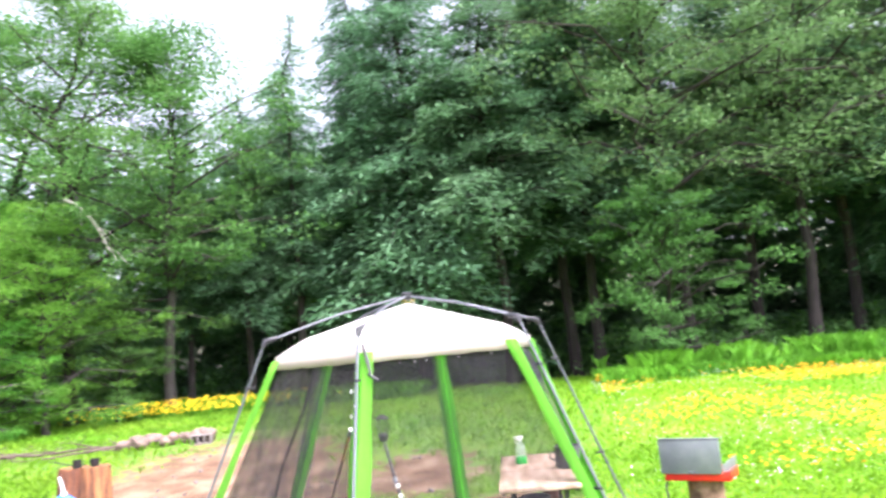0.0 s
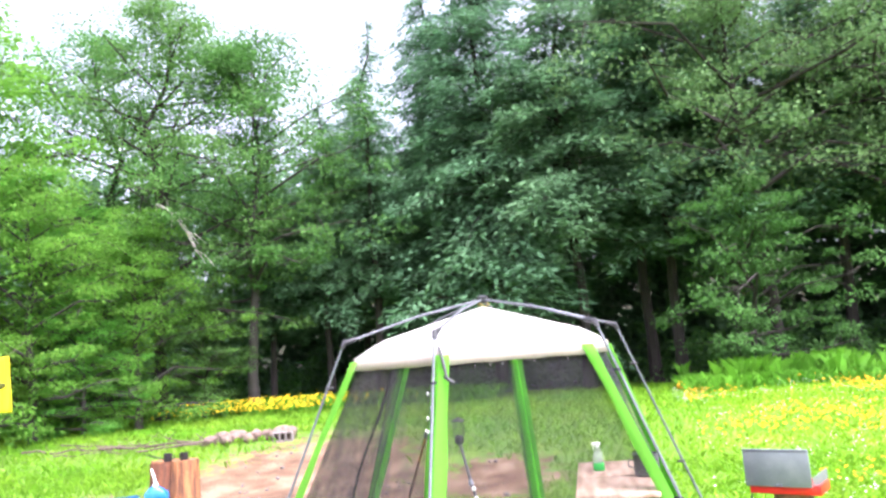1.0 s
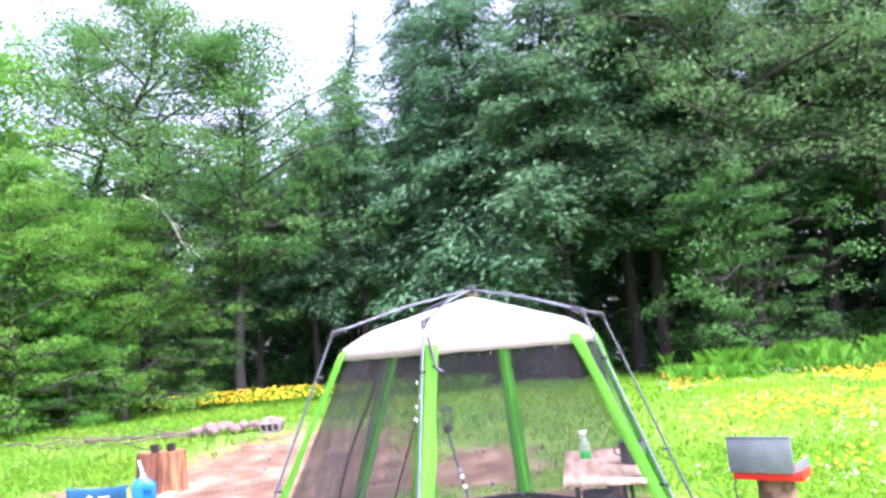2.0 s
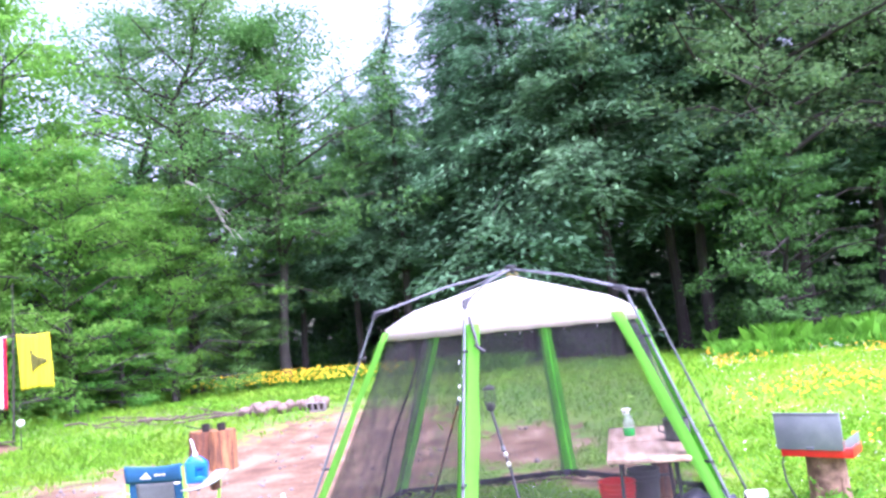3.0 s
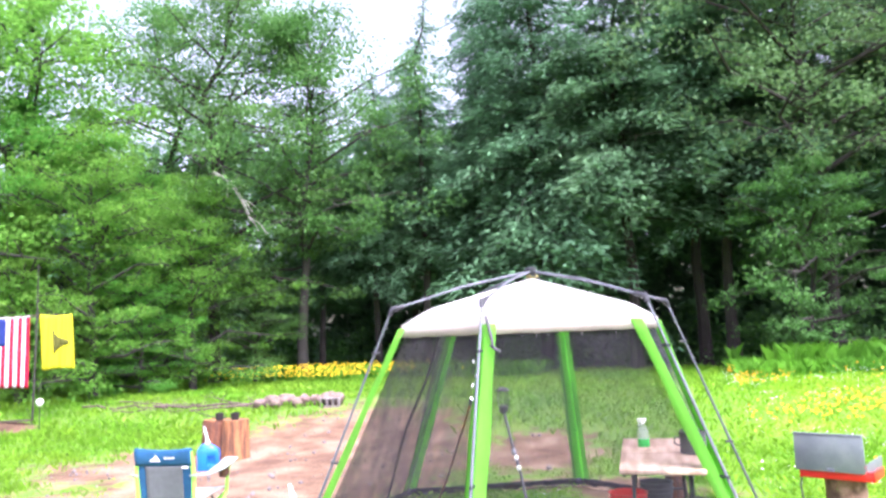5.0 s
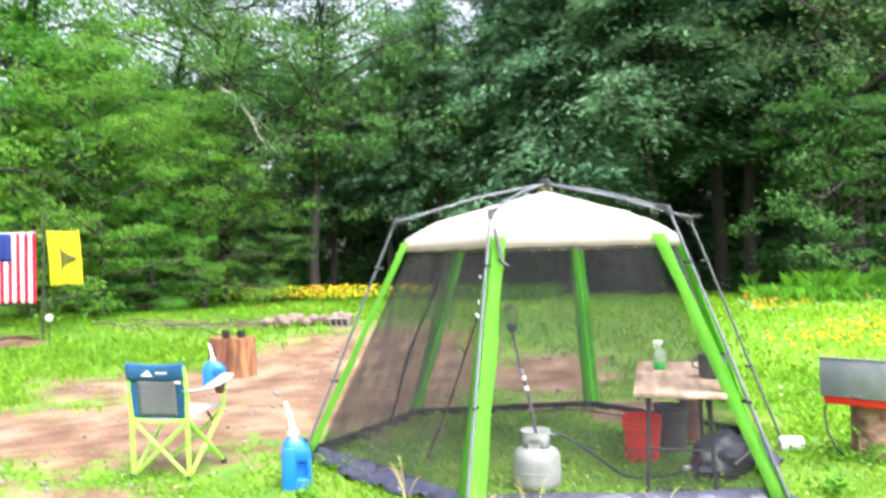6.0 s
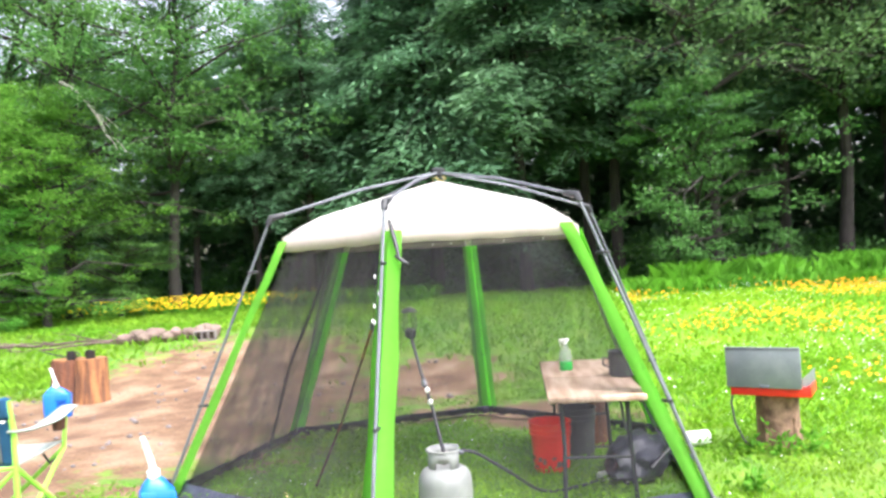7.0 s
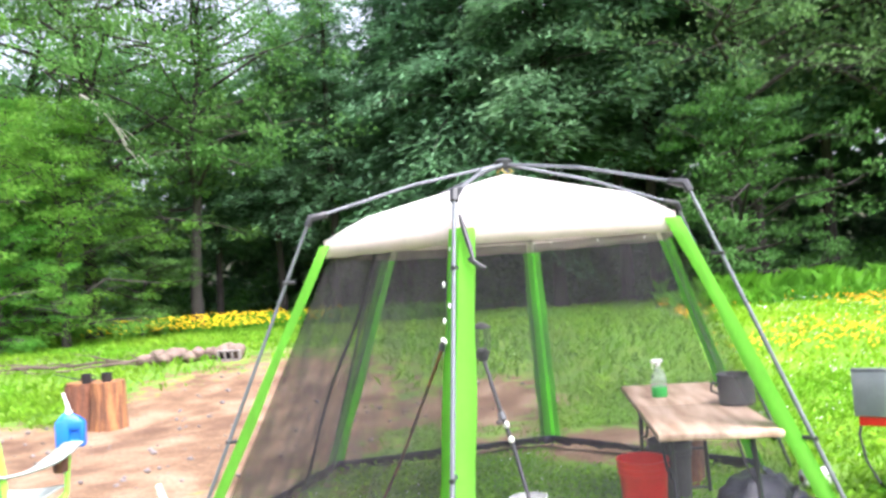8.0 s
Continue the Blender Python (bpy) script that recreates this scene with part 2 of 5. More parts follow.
def sheet(name, verts, faces, mat, parent=None, label="", smooth=False):
    """Arrays of points and of equal-sided faces as one mesh object."""
    verts, faces = np.asarray(verts, np.float32), np.asarray(faces, np.int32)
    me = bpy.data.meshes.new(name)
    k = faces.shape[1]
    me.vertices.add(len(verts))
    me.vertices.foreach_set("co", verts.ravel())
    me.loops.add(faces.size)
    me.loops.foreach_set("vertex_index", faces.ravel())
    me.polygons.add(len(faces))
    me.polygons.foreach_set("loop_start", np.arange(0, faces.size, k, dtype=np.int32))
    me.update(calc_edges=True)
    me.materials.append(mat)
    if smooth:
        me.polygons.foreach_set("use_smooth", np.ones(len(faces), bool))
    ob = new(name, me)
    ob.parent = parent
    return tagged(ob, label=label)


def tube(bm, pts, radii, sides=8, closed=True):
    """A tapering tube along points, added to bm."""
    pts = [Vector(p) for p in pts]
    if not hasattr(radii, "__len__"):
        radii = [radii] * len(pts)
    rings, side = [], None
    for i, p in enumerate(pts):
        d = (pts[min(i + 1, len(pts) - 1)] - pts[max(i - 1, 0)]).normalized()
        if side is None:
            side = d.orthogonal().normalized()
        side = (side - d * side.dot(d)).normalized()
        up = d.cross(side)
        rings.append([bm.verts.new(p + (side * math.cos(2 * math.pi * k / sides) + up * math.sin(2 * math.pi * k / sides)) * radii[i]) for k in range(sides)])
    for a, b in zip(rings, rings[1:]):
        for k in range(sides):
            bm.faces.new((a[k], a[(k + 1) % sides], b[(k + 1) % sides], b[k]))
    if closed:
        bm.faces.new(rings[0][::-1])
        bm.faces.new(rings[-1])
    return bm


def spun(bm, profile, sides=24, cx=0.0, cy=0.0, squash=1.0):
    """A turned body from (radius, height) pairs, added to bm."""
    rings = []
    for r, z in profile:
        rings.append([bm.verts.new((cx + r * math.cos(2 * math.pi * k / sides), cy + squash * r * math.sin(2 * math.pi * k / sides), z)) for k in range(sides)])
    for a, b in zip(rings, rings[1:]):
        for k in range(sides):
            bm.faces.new((a[k], a[(k + 1) % sides], b[(k + 1) % sides], b[k]))
    bm.faces.new(rings[0][::-1])
    bm.faces.new(rings[-1])
    return bm


def box(bm, x0, y0, z0, x1, y1, z1, bevel=0.0):
    made = bmesh.ops.create_cube(bm, size=1.0)["verts"]
    for v in made:
        v.co = Vector(((x0, x1)[v.co.x > 0], (y0, y1)[v.co.y > 0], (z0, z1)[v.co.z > 0]))
    if bevel:
        edges = list({e for v in made for e in v.link_edges})
        bmesh.ops.bevel(bm, geom=edges, offset=bevel, segments=2, affect="EDGES", profile=0.5)
    return bm


def fresh():
    return bmesh.new()


# ---- ground ----


def smooth(a, b, v):
    t = np.clip((v - a) / (b - a), 0, 1)
    return t * t * (3 - 2 * t)


def height(x, y):
    """The lie of the land: it falls gently to the pad behind the screen house, then rises to the meadow and the wood."""
    x, y = np.asarray(x, float), np.asarray(y, float)
    base = -0.02 * np.clip(y, -9, 3) - 0.09
    bank = 0.48 * smooth(3.6, 9.0, y + 0.12 * np.clip(-x - 5, 0, 12))
    right = 0.05 * smooth(1.0, 4.0, x)
    # an added rise behind the wood, to block sky light low between trunks
    added_ridge = 7.5 * smooth(31.0, 58.0, np.hypot(x, y + 4.0)) * smooth(-4.0, 12.0, y)
    return base + bank + right + added_ridge + 0.025 * np.sin(x * 1.3 + 0.7 * y) * np.sin(0.9 * y - 0.4 * x)


def earthy(x, y):
    """How bare the earth is: the worn pad, with a finger of it behind the screen house."""
    x, y = np.asarray(x, float), np.asarray(y, float)
    pad = 1.25 - np.hypot((x + 4.0 + 0.12 * (y - 3)) / 3.2, (y - 3.3) / 5.9)
    near = 0.95 - np.hypot((x + 4.6) / 5.2, (y + 0.4) / 2.8)
    wide = 0.92 - np.hypot((x + 6.2) / 3.6, (y - 2.6) / 3.4) + 0.14 * np.sin(x * 2.9 + y * 1.3) * np.sin(y * 2.3 - x * 0.7)
    finger = 1.0 - np.hypot((x + 1.0) / 2.0, (y - 4.2) / 2.9)
    mound = 1.1 - np.hypot((x + 12.0) / 1.3, (y - 5.0) / 0.8)
    verge = np.minimum(0.53, 1.5 - np.hypot((x + 1.5) / 4.2, (y + 3.0) / 1.15)) + 0.10 * np.sin(x * 3.1 + y) * np.sin(y * 4.3 - 1.7 * x)
    worn = 0.80 - np.hypot((x - 0.4) / 3.0, (y - 2.1) / 2.0) + 0.22 * np.sin(x * 4.3 + y * 2.1) * np.sin(y * 3.7 - x)
    return np.clip(np.maximum.reduce([pad, near, wide, finger, mound, verge, worn]), -0.6, 0.9)


def z_at(x, y):
    return float(height(x, y))


def build_ground():
    xs = np.unique(np.concatenate([np.linspace(-900, -60, 12), np.linspace(-60, -16, 30), np.linspace(-16, 16, 120), np.linspace(16, 60, 30), np.linspace(60, 900, 12)]))
    ys = np.unique(np.concatenate([np.linspace(-900, -40, 12), np.linspace(-40, -12, 16), np.linspace(-12, 20, 120), np.linspace(20, 60, 24), np.linspace(60, 900, 12)]))
    gx, gy = np.meshgrid(xs, ys)
    gz = height(gx, gy) + np.where(earthy(gx, gy) > 0.05, 0.012, 0.03) * np.sin(gx * 7.1) * np.sin(gy * 6.3 + gx)
    gz += 0.22 * np.clip(1 - np.hypot((gx + 12.0) / 1.0, (gy - 5.0) / 0.6), 0, 1)
    nx = len(xs)
    i = np.arange(len(ys) - 1)[:, None] * nx + np.arange(nx - 1)[None]
    faces = np.stack([i, i + 1, i + nx + 1, i + nx], -1).reshape(-1, 4)
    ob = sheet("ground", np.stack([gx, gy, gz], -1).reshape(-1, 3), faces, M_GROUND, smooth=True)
    at = ob.data.attributes.new("earth", "FLOAT", "POINT")
    at.data.foreach_set("value", earthy(gx, gy).astype(np.float32).ravel())
    at = ob.data.attributes.new("forest_floor", "FLOAT", "POINT")
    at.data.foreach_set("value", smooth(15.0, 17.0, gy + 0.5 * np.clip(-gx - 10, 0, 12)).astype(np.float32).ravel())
    at = ob.data.attributes.new("meadow", "FLOAT", "POINT")
    at.data.foreach_set("value", (smooth(1.8, 4.4, gx + 0.25 * gy) * smooth(0.3, 2.0, gy)).astype(np.float32).ravel())
    tagged(ob, "uneven ground of sunny grass with a worn patch of bare brown earth", "ground", kind="structure")


build_ground()

# ---- trees ----


def leaf_quads(centres, along, across, length, width):
    """A kite for every leaf: centre, two directions, length and width."""
    a, b = along * (length / 2)[:, None], across * (width / 2)[:, None]
    v = np.stack([centres - a, centres + b * 1.0 - a * 0.1, centres + a, centres - b - a * 0.1], 1).reshape(-1, 3)
    return v, np.arange(len(v)).reshape(-1, 4)


def unit(v):
    return v / np.maximum(np.linalg.norm(v, axis=-1, keepdims=True), 1e-9)


def spray(gen, centres, radius, count, size, flat=0.38, droop=0.25):
    """Leaves in loose flattened clumps round the centres."""
    n = len(centres) * count
    d = unit(gen.normal(size=(n, 3))) * (gen.random((n, 1)) ** 0.45)
    d *= np.array([1, 1, flat])
    p = np.repeat(centres, count, 0) + d * np.repeat(radius, count)[:, None]
    out = unit(d * np.array([1, 1, 0.3]) + gen.normal(size=(n, 3)) * 0.35 - np.array([0, 0, droop]))
    side = unit(np.cross(out, np.array([0, 0, 1.0]) + gen.normal(size=(n, 3)) * 0.45))
    ln = size * gen.uniform(0.7, 1.3, n)
    return leaf_quads(p, out, side, ln, ln * 0.62)


def broadleaf(name, mat, bark, seed, tall, spread, first, clumps, count, size, lean=(0, 0), tags=None, at=(0, 0)):
    """A broad-leaved tree: bent trunk, rising limbs, side twigs and clumps of leaves at the ends of them."""
    gen = np.random.default_rng(seed)
    tree = thing(name, at[0], at[1], z_at(*at) - 0.08, **tags)
    bm = fresh()
    steps = 9
    axis = [np.array([lean[0] * (k / steps) ** 1.6 * tall + gen.normal() * 0.05 * k * 0.5, lean[1] * (k / steps) ** 1.6 * tall + gen.normal() * 0.05 * k * 0.5, tall * 0.93 * k / steps]) for k in range(steps + 1)]
    r0 = 0.011 * tall + 0.03
    tube(bm, axis, [r0 * (1.25 if k == 0 else 1) * (1 - 0.93 * k / steps) + 0.008 for k in range(steps + 1)], 9)
    tips = []
    limbs = clumps // 6
    for j in range(limbs):
        f = first + (0.97 - first) * (j + gen.random()) / limbs
        k = f * steps
        base = axis[int(k)] + (axis[min(int(k) + 1, steps)] - axis[int(k)]) * (k - int(k))
        ang = j * 2.4 + gen.normal() * 0.4
        g = (f - first) / (1 - first)
        reach = spread * (0.62 + 0.6 * math.sin(math.pi * min(1, 0.22 + 0.8 * g))) * (1 - 0.72 * g ** 2.2) * gen.uniform(0.65, 1.15)
        rise = gen.uniform(0.15, 0.6) * reach * (0.25 + g)
        end = base + np.array([math.cos(ang) * reach, math.sin(ang) * reach, rise])
        mid = (base + end) / 2 + np.array([0, 0, 0.10 * reach]) + gen.normal(size=3) * 0.08 * reach
        rb = r0 * (1 - f) * 0.5 + 0.018
        tube(bm, [base, mid, end], [rb, rb * 0.6, rb * 0.15], 5, False)
        tips.append(base * 0.86 + mid * 0.14 + gen.normal(size=3) * 0.2)
        for q in range(6):
            u = 0.3 + 0.7 * (q + gen.random()) / 6
            on = base * (1 - u) ** 2 + 2 * mid * u * (1 - u) + end * u * u
            off = unit(gen.normal(size=3)) * np.array([1, 1, 0.55]) * reach * 0.30
            tip = on + off
            tube(bm, [on, on + off * 0.55 + np.array([0, 0, 0.04]), tip], [rb * 0.3, rb * 0.2, 0.004], 3, False)
            tips.append(tip)
    part("trunk", bm, bark, tree)
    tips = np.array(tips)
    v, f = spray(gen, tips, gen.uniform(0.40, 0.95, len(tips)) * (spread / 3.2), count, size)
    sheet("crown", v, f, mat, tree)
    return tree


def conifer(name, mat, bark, seed, tall, spread, first, whorls, size, tags, at=(0, 0), thin=1.0):
    """A hemlock: straight trunk, drooping boughs set all round, each a flat fan of needle sprays."""
    gen = np.random.default_rng(seed)
    tree = thing(name, at[0], at[1], z_at(*at) - 0.08, **tags)
    bm = fresh()
    r0 = 0.010 * tall + 0.03
    axis = [np.array([gen.normal() * 0.02 * k, gen.normal() * 0.02 * k, tall * k / 10]) for k in range(11)]
    tube(bm, axis, [r0 * (1.2 if k == 0 else 1) * (1 - 0.96 * k / 10) + 0.006 for k in range(11)], 8)
    cs, al, ac, ln = [], [], [], []
    for w in range(whorls):
        f = first + (0.99 - first) * (w + gen.random() * 0.6) / whorls
        k = f * 10
        base = axis[int(k)] + (axis[min(int(k) + 1, 10)] - axis[int(k)]) * (k - int(k))
        g = (f - first) / (1 - first)
        for b in range(5 if g < 0.8 else 3):
            ang = w * 1.1 + b * 1.257 + gen.normal() * 0.4
            tilt = gen.normal() * 0.16
            reach = spread * (1 - g) ** 0.75 * gen.uniform(0.55, 1.15) + 0.15
            d = np.array([math.cos(ang), math.sin(ang), 0])
            s = np.array([-d[1], d[0], 0])
            up = 0.16 * reach
            n = max(4, int(reach * 22 * thin))
            us = np.linspace(0.12, 1, n)
            line = base + d * (us * reach)[:, None] + np.array([0, 0, 1.0]) * ((up + tilt * reach) * us - 0.42 * reach * us ** 2)[:, None]
            tube(bm, [base, line[n // 2], line[-1]], [0.012 + 0.008 * reach, 0.008 + 0.003 * reach, 0.003], 3, False)
            for sgn in (1, -1, 0):
                wide = reach * 0.42 * np.sin(np.pi * np.clip(us * 0.85 + 0.12, 0, 1)) if sgn else np.zeros(n)
                for lay in ((0.3, 0.75) if sgn else (0,)):
                    j = gen.normal(size=(n, 3)) * 0.10 * (0.5 + reach * 0.3)
                    cs.append(line + s * (sgn * wide * lay)[:, None] + j - np.array([0, 0, 0.10]) * (wide * lay)[:, None])
                    al.append(unit(d * 0.8 + s * sgn * 0.9 - np.array([0, 0, 0.35]) + gen.normal(size=(n, 3)) * 0.24))
                    ac.append(None)
                    ln.append(size * gen.uniform(0.9, 1.7, n) * (0.6 + 0.2 * min(reach, 3)))
    part("trunk", bm, bark, tree)
    c, a, l = np.concatenate(cs), np.concatenate(al), np.concatenate(ln)
    side = unit(np.cross(a, np.array([0, 0, 1.0]) + gen.normal(size=a.shape) * 0.35))
    v, f = leaf_quads(c, a, side, l, l * 0.24)
    sheet("crown", v, f, mat, tree)
    return tree


def plant(proto, x, y, turn, size=1.0):
    ob = copy_thing(proto, pose(x, y, z_at(x, y) - 0.08, 0, 0, turn) @ Matrix.Scale(size, 4))
    ob.scale = (size, size, size)
    return ob


T_MAPLE = dict(label="tall leafy maple at the edge of the wood", category="tree", group="trees of the wood")
T_YOUNG = dict(label="young bright-green leafy tree at the edge of the clearing", category="tree", group="trees of the wood")
T_GREY = dict(label="tall ash tree with grey-green drooping leaves", category="tree", group="trees of the wood")
T_HEM = dict(label="tall dark-green hemlock with drooping boughs", category="tree", group="trees of the wood")
T_THIN = dict(label="thin ragged spruce with a bare spiky top", category="tree", group="trees of the wood")

hem = conifer("hemlock_tree", M_NEEDLE, M_BARK, 11, 17.5, 4.2, 0.17, 40, 0.19, T_HEM, at=(-3.2, 17.2))
hem_b = conifer("hemlock_tree", M_NEEDLE, M_BARK, 12, 15.5, 3.6, 0.30, 34, 0.19, T_HEM, at=(-0.4, 16.8))
spruce = conifer("spruce_tree", M_NEEDLE, M_BARK, 13, 13.6, 1.9, 0.25, 34, 0.19, T_THIN, at=(-7.2, 16.9), thin=0.7)
maple = broadleaf("maple_tree", M_LEAF, M_BARK, 21, 15.0, 4.2, 0.20, 240, 100, 0.115, tags=T_MAPLE, at=(-13.0, 13.3))
maple_b = broadleaf("maple_tree", M_LEAF, M_BARK_GREY, 22, 13.0, 4.0, 0.34, 220, 120, 0.115, (0.05, -0.06), tags=T_MAPLE, at=(-10.7, 14.8))
ash = broadleaf("ash_tree", M_LEAF_GREY, M_BARK, 23, 16.5, 4.6, 0.34, 230, 120, 0.125, (-0.06, -0.08), tags=T_GREY, at=(5.0, 16.4))
young = broadleaf("young_tree", M_LEAF_LIGHT, M_BARK_GREY, 24, 9.0, 2.8, 0.06, 186, 110, 0.10, tags=T_YOUNG, at=(-15.4, 8.4))
under = broadleaf("understorey_tree", M_LEAF, M_BARK, 25, 6.0, 2.6, 0.12, 150, 100, 0.10, tags=dict(label="low leafy maple sapling under the tall trees", category="tree", group="trees of the wood"), at=(4.2, 15.2))

# tall dark trees behind and between the front row
for proto, x, y, turn, size in (
        (hem, -5.4, 19.4, 70, 0.95), (hem_b, 1.6, 18.6, 200, 1.1), (hem_b, -9.0, 20.4, 40, 0.85), (hem_b, -9.2, 17.4, 310, 0.72),
        (hem_b, 4.4, 19.6, 260, 1.05), (spruce, -5.6, 18.2, 80, 0.8), (spruce, -11.2, 17.0, 20, 0.75),
        (ash, 8.9, 17.9, 80, 0.95), (ash, 12.4, 17.2, 200, 1.05), (hem_b, 2.4, 17.6, 130, 1.02), (hem, 14.6, 18.4, 220, 1.0), (hem_b, 8.0, 20.4, 75, 1.1), (hem_b, 10.8, 19.4, 20, 1.1),
        (maple, -16.6, 15.6, 200, 1.02),
        (young, -16.8, 5.8, 100, 1.35), (young, -12.2, 11.2, 220, 0.75), (young, -14.3, 7.4, 140, 0.6), (young, -13.2, 8.6, 270, 0.85), (young, -12.6, 9.6, 190, 0.5), (young, -14.2, 11.6, 250, 0.8), (young, -16.0, 9.0, 330, 1.45),
        (under, -11.7, 13.6, 300, 0.65), (under, -14.4, 10.4, 80, 0.7)):
    plant(proto, x, y, turn, size)

# ---- screen house ----
HUB_Z, KNEE_R, KNEE_Z, EAVE_R, EAVE_Z = 2.11, 1.18, 1.81, 1.15, 1.635
LEG_ANGLES = [radians(a) for a in (265.0, 328.4 - 4.6, 27.5, 87.9, 145.9, 208.9)]       # the six legs, the first towards the path
CLOTH_XY = {2: ((1.00, 0.66), (1.57, 0.92))}      # a corner where the cloth hangs well inside its pole: eave and foot
FOOT_XY = ((-0.13, -1.80), (1.65, -0.91), (1.74, 0.98), (0.05, 1.86), (-1.75, 1.24), (-1.86, -0.70))


def build_tent():
    tent = thing("screen_house", 0, 0, 0, label="six-sided screen house with white canopy, lime corner strips and dark netting", category="screen tent")
    feet, knees, eaves = [], [], []
    for a, (fx, fy) in zip(LEG_ANGLES, FOOT_XY):
        c, s = math.cos(a), math.sin(a)
        feet.append(Vector((fx, fy, z_at(fx, fy))))
        knees.append(Vector((c * KNEE_R, s * KNEE_R, KNEE_Z)))
        eaves.append(Vector((c * EAVE_R, s * EAVE_R, EAVE_Z)))
    hems = list(feet)
    for k, (e, f) in CLOTH_XY.items():
        eaves[k], hems[k] = Vector((*e, EAVE_Z)), Vector((*f, z_at(*f)))
    hub = Vector((0, 0, HUB_Z))
    part("hub", spun(fresh(), [(0.02, HUB_Z - 0.05), (0.05, HUB_Z - 0.04), (0.055, HUB_Z + 0.005), (0.03, HUB_Z + 0.02)], 12), M_BLACK, tent, "black plastic roof hub")
    for k in range(6):
        out = Vector((math.cos(LEG_ANGLES[k]), math.sin(LEG_ANGLES[k]), 0))
        part("roof_pole", tube(fresh(), [hub - Vector((0, 0, 0.015)), knees[k] * 0.5 + hub * 0.5 + Vector((0, 0, 0.02)), knees[k]], 0.010, 8), M_STEEL, tent)
        arm = fresh()
        tube(arm, [knees[k] - out * 0.05 + Vector((0, 0, 0.012)), knees[k] + out * 0.045 - Vector((0, 0, 0.012)), knees[k] + out * 0.065 - Vector((0, 0, 0.055))], [0.018, 0.026, 0.020], 8)
        part("knee_joint", arm, M_BLACK, tent)
        top = knees[k] + out * 0.06 - Vector((0, 0, 0.04))
        foot = feet[k] + out * 0.03
        part("leg_pole", tube(fresh(), [top, top * 0.45 + foot * 0.55, foot], [0.0095, 0.0115, 0.0115], 8), M_STEEL, tent)
        for u in (0.18, 0.66):
            p = top * (1 - u) + foot * u
            clip = fresh()
            tube(clip, [p + out * 0.018, p - out * 0.05], 0.012, 6)
            part("clip", clip, M_BLACK, tent)
    for k in range(3):
        a = k * 2.1 + 0.4
        part("tie", tube(fresh(), [(0.02 * math.cos(a), 0.02 * math.sin(a), HUB_Z - 0.04), (0.06 * math.cos(a), 0.06 * math.sin(a), HUB_Z - 0.06), (0.035 * math.cos(a + 1), 0.035 * math.sin(a + 1), HUB_Z - 0.085)], 0.006, 6), M_STRAW, tent, "tan cord that ties up the canopy")
    # canopy: six gently sagging gores
    apex = Vector((0, 0, HUB_Z - 0.075))
    bm = fresh()
    rows, cols = 9, 9
    shoulder = 0.80
    for k in range(6):
        grid = []
        for r in range(rows + 1):
            u = r / rows
            line = []
            for q in range(cols + 1):
                w = q / cols
                a, b = eaves[k], eaves[(k + 1) % 6]
                rim = a.lerp(b, w)
                rim_t = Vector((rim.x, rim.y, EAVE_Z + 0.03))
                crest = Vector((rim.x * shoulder, rim.y * shoulder, EAVE_Z + 0.155))
                p = apex.lerp(crest, u / 0.8) if u <= 0.8 else crest.lerp(rim_t, (u - 0.8) / 0.2)
                sag = 0.035 * math.sin(math.pi * w) * math.sin(math.pi * min(1, u))
                p = p - Vector((0, 0, sag)) + Vector((rim.x, rim.y, 0)) * (-0.012 * math.sin(math.pi * w) * u * u)
                line.append(bm.verts.new(p))
            grid.append(line)
        for r in range(rows):
            for q in range(cols):
                try:
                    bm.faces.new((grid[r][q], grid[r + 1][q], grid[r + 1][q + 1], grid[r][q + 1]))
                except ValueError:
                    pass
    bmesh.ops.remove_doubles(bm, verts=bm.verts, dist=0.002)
    bmesh.ops.recalc_face_normals(bm, faces=bm.faces)
    canopy = part("canopy", bm, M_CANOPY, tent, "white fabric canopy")
    canopy.modifiers.new("cloth", "SOLIDIFY").thickness = 0.004
    for k in range(6):
        a, b = eaves[k], eaves[(k + 1) % 6]
        bm = fresh()
        top, low = [], []
        for q in range(25):
            w = q / 24
            p = a.lerp(b, w)
            inward = Vector((p.x, p.y, 0)) * (-0.012 * math.sin(math.pi * w))
            wav = 0.003 * math.sin(w * 40 + k)
            top.append(bm.verts.new(p + inward + Vector((0, 0, 0.032))))
            low.append(bm.verts.new(p * 1.0 + inward * 0.9 + Vector((p.x, p.y, 0)).normalized() * (0.012 + wav) - Vector((0, 0, 0.074 + 0.003 * math.sin(w * 23 + 2 * k)))))
        for q in range(24):
            bm.faces.new((top[q], top[q + 1], low[q + 1], low[q]))
        val = part("valance", bm, M_VALANCE, tent, "cream hanging edge of the canopy")
        val.modifiers.new("cloth", "SOLIDIFY").thickness = 0.004
    # corner strips and netting
    for k in range(6):
        e, f = eaves[k] * 1.02, hems[k] * 1.0
        e.z, f.z = EAVE_Z, hems[k].z + 0.03
        nxt, prv = hems[(k + 1) % 6], hems[k - 1]
        bm = fresh()
        left, mid, right = [], [], []
        for r in range(17):
            u = r / 16
            p = e.lerp(f, u)
            d1 = (eaves[(k + 1) % 6].lerp(nxt, u) - p).normalized()
            d2 = (eaves[k - 1].lerp(prv, u) - p).normalized()
            half = 0.074 + 0.024 * u + 0.004 * math.sin(u * 17 + k)
            buckle = Vector((p.x, p.y, 0)).normalized() * 0.006 * math.sin(u * 11 + 2 * k)
            left.append(bm.verts.new(p + d1 * half + buckle))
            mid.append(bm.verts.new(p + Vector((p.x, p.y, 0)).normalized() * 0.008))
            right.append(bm.verts.new(p + d2 * half - buckle))
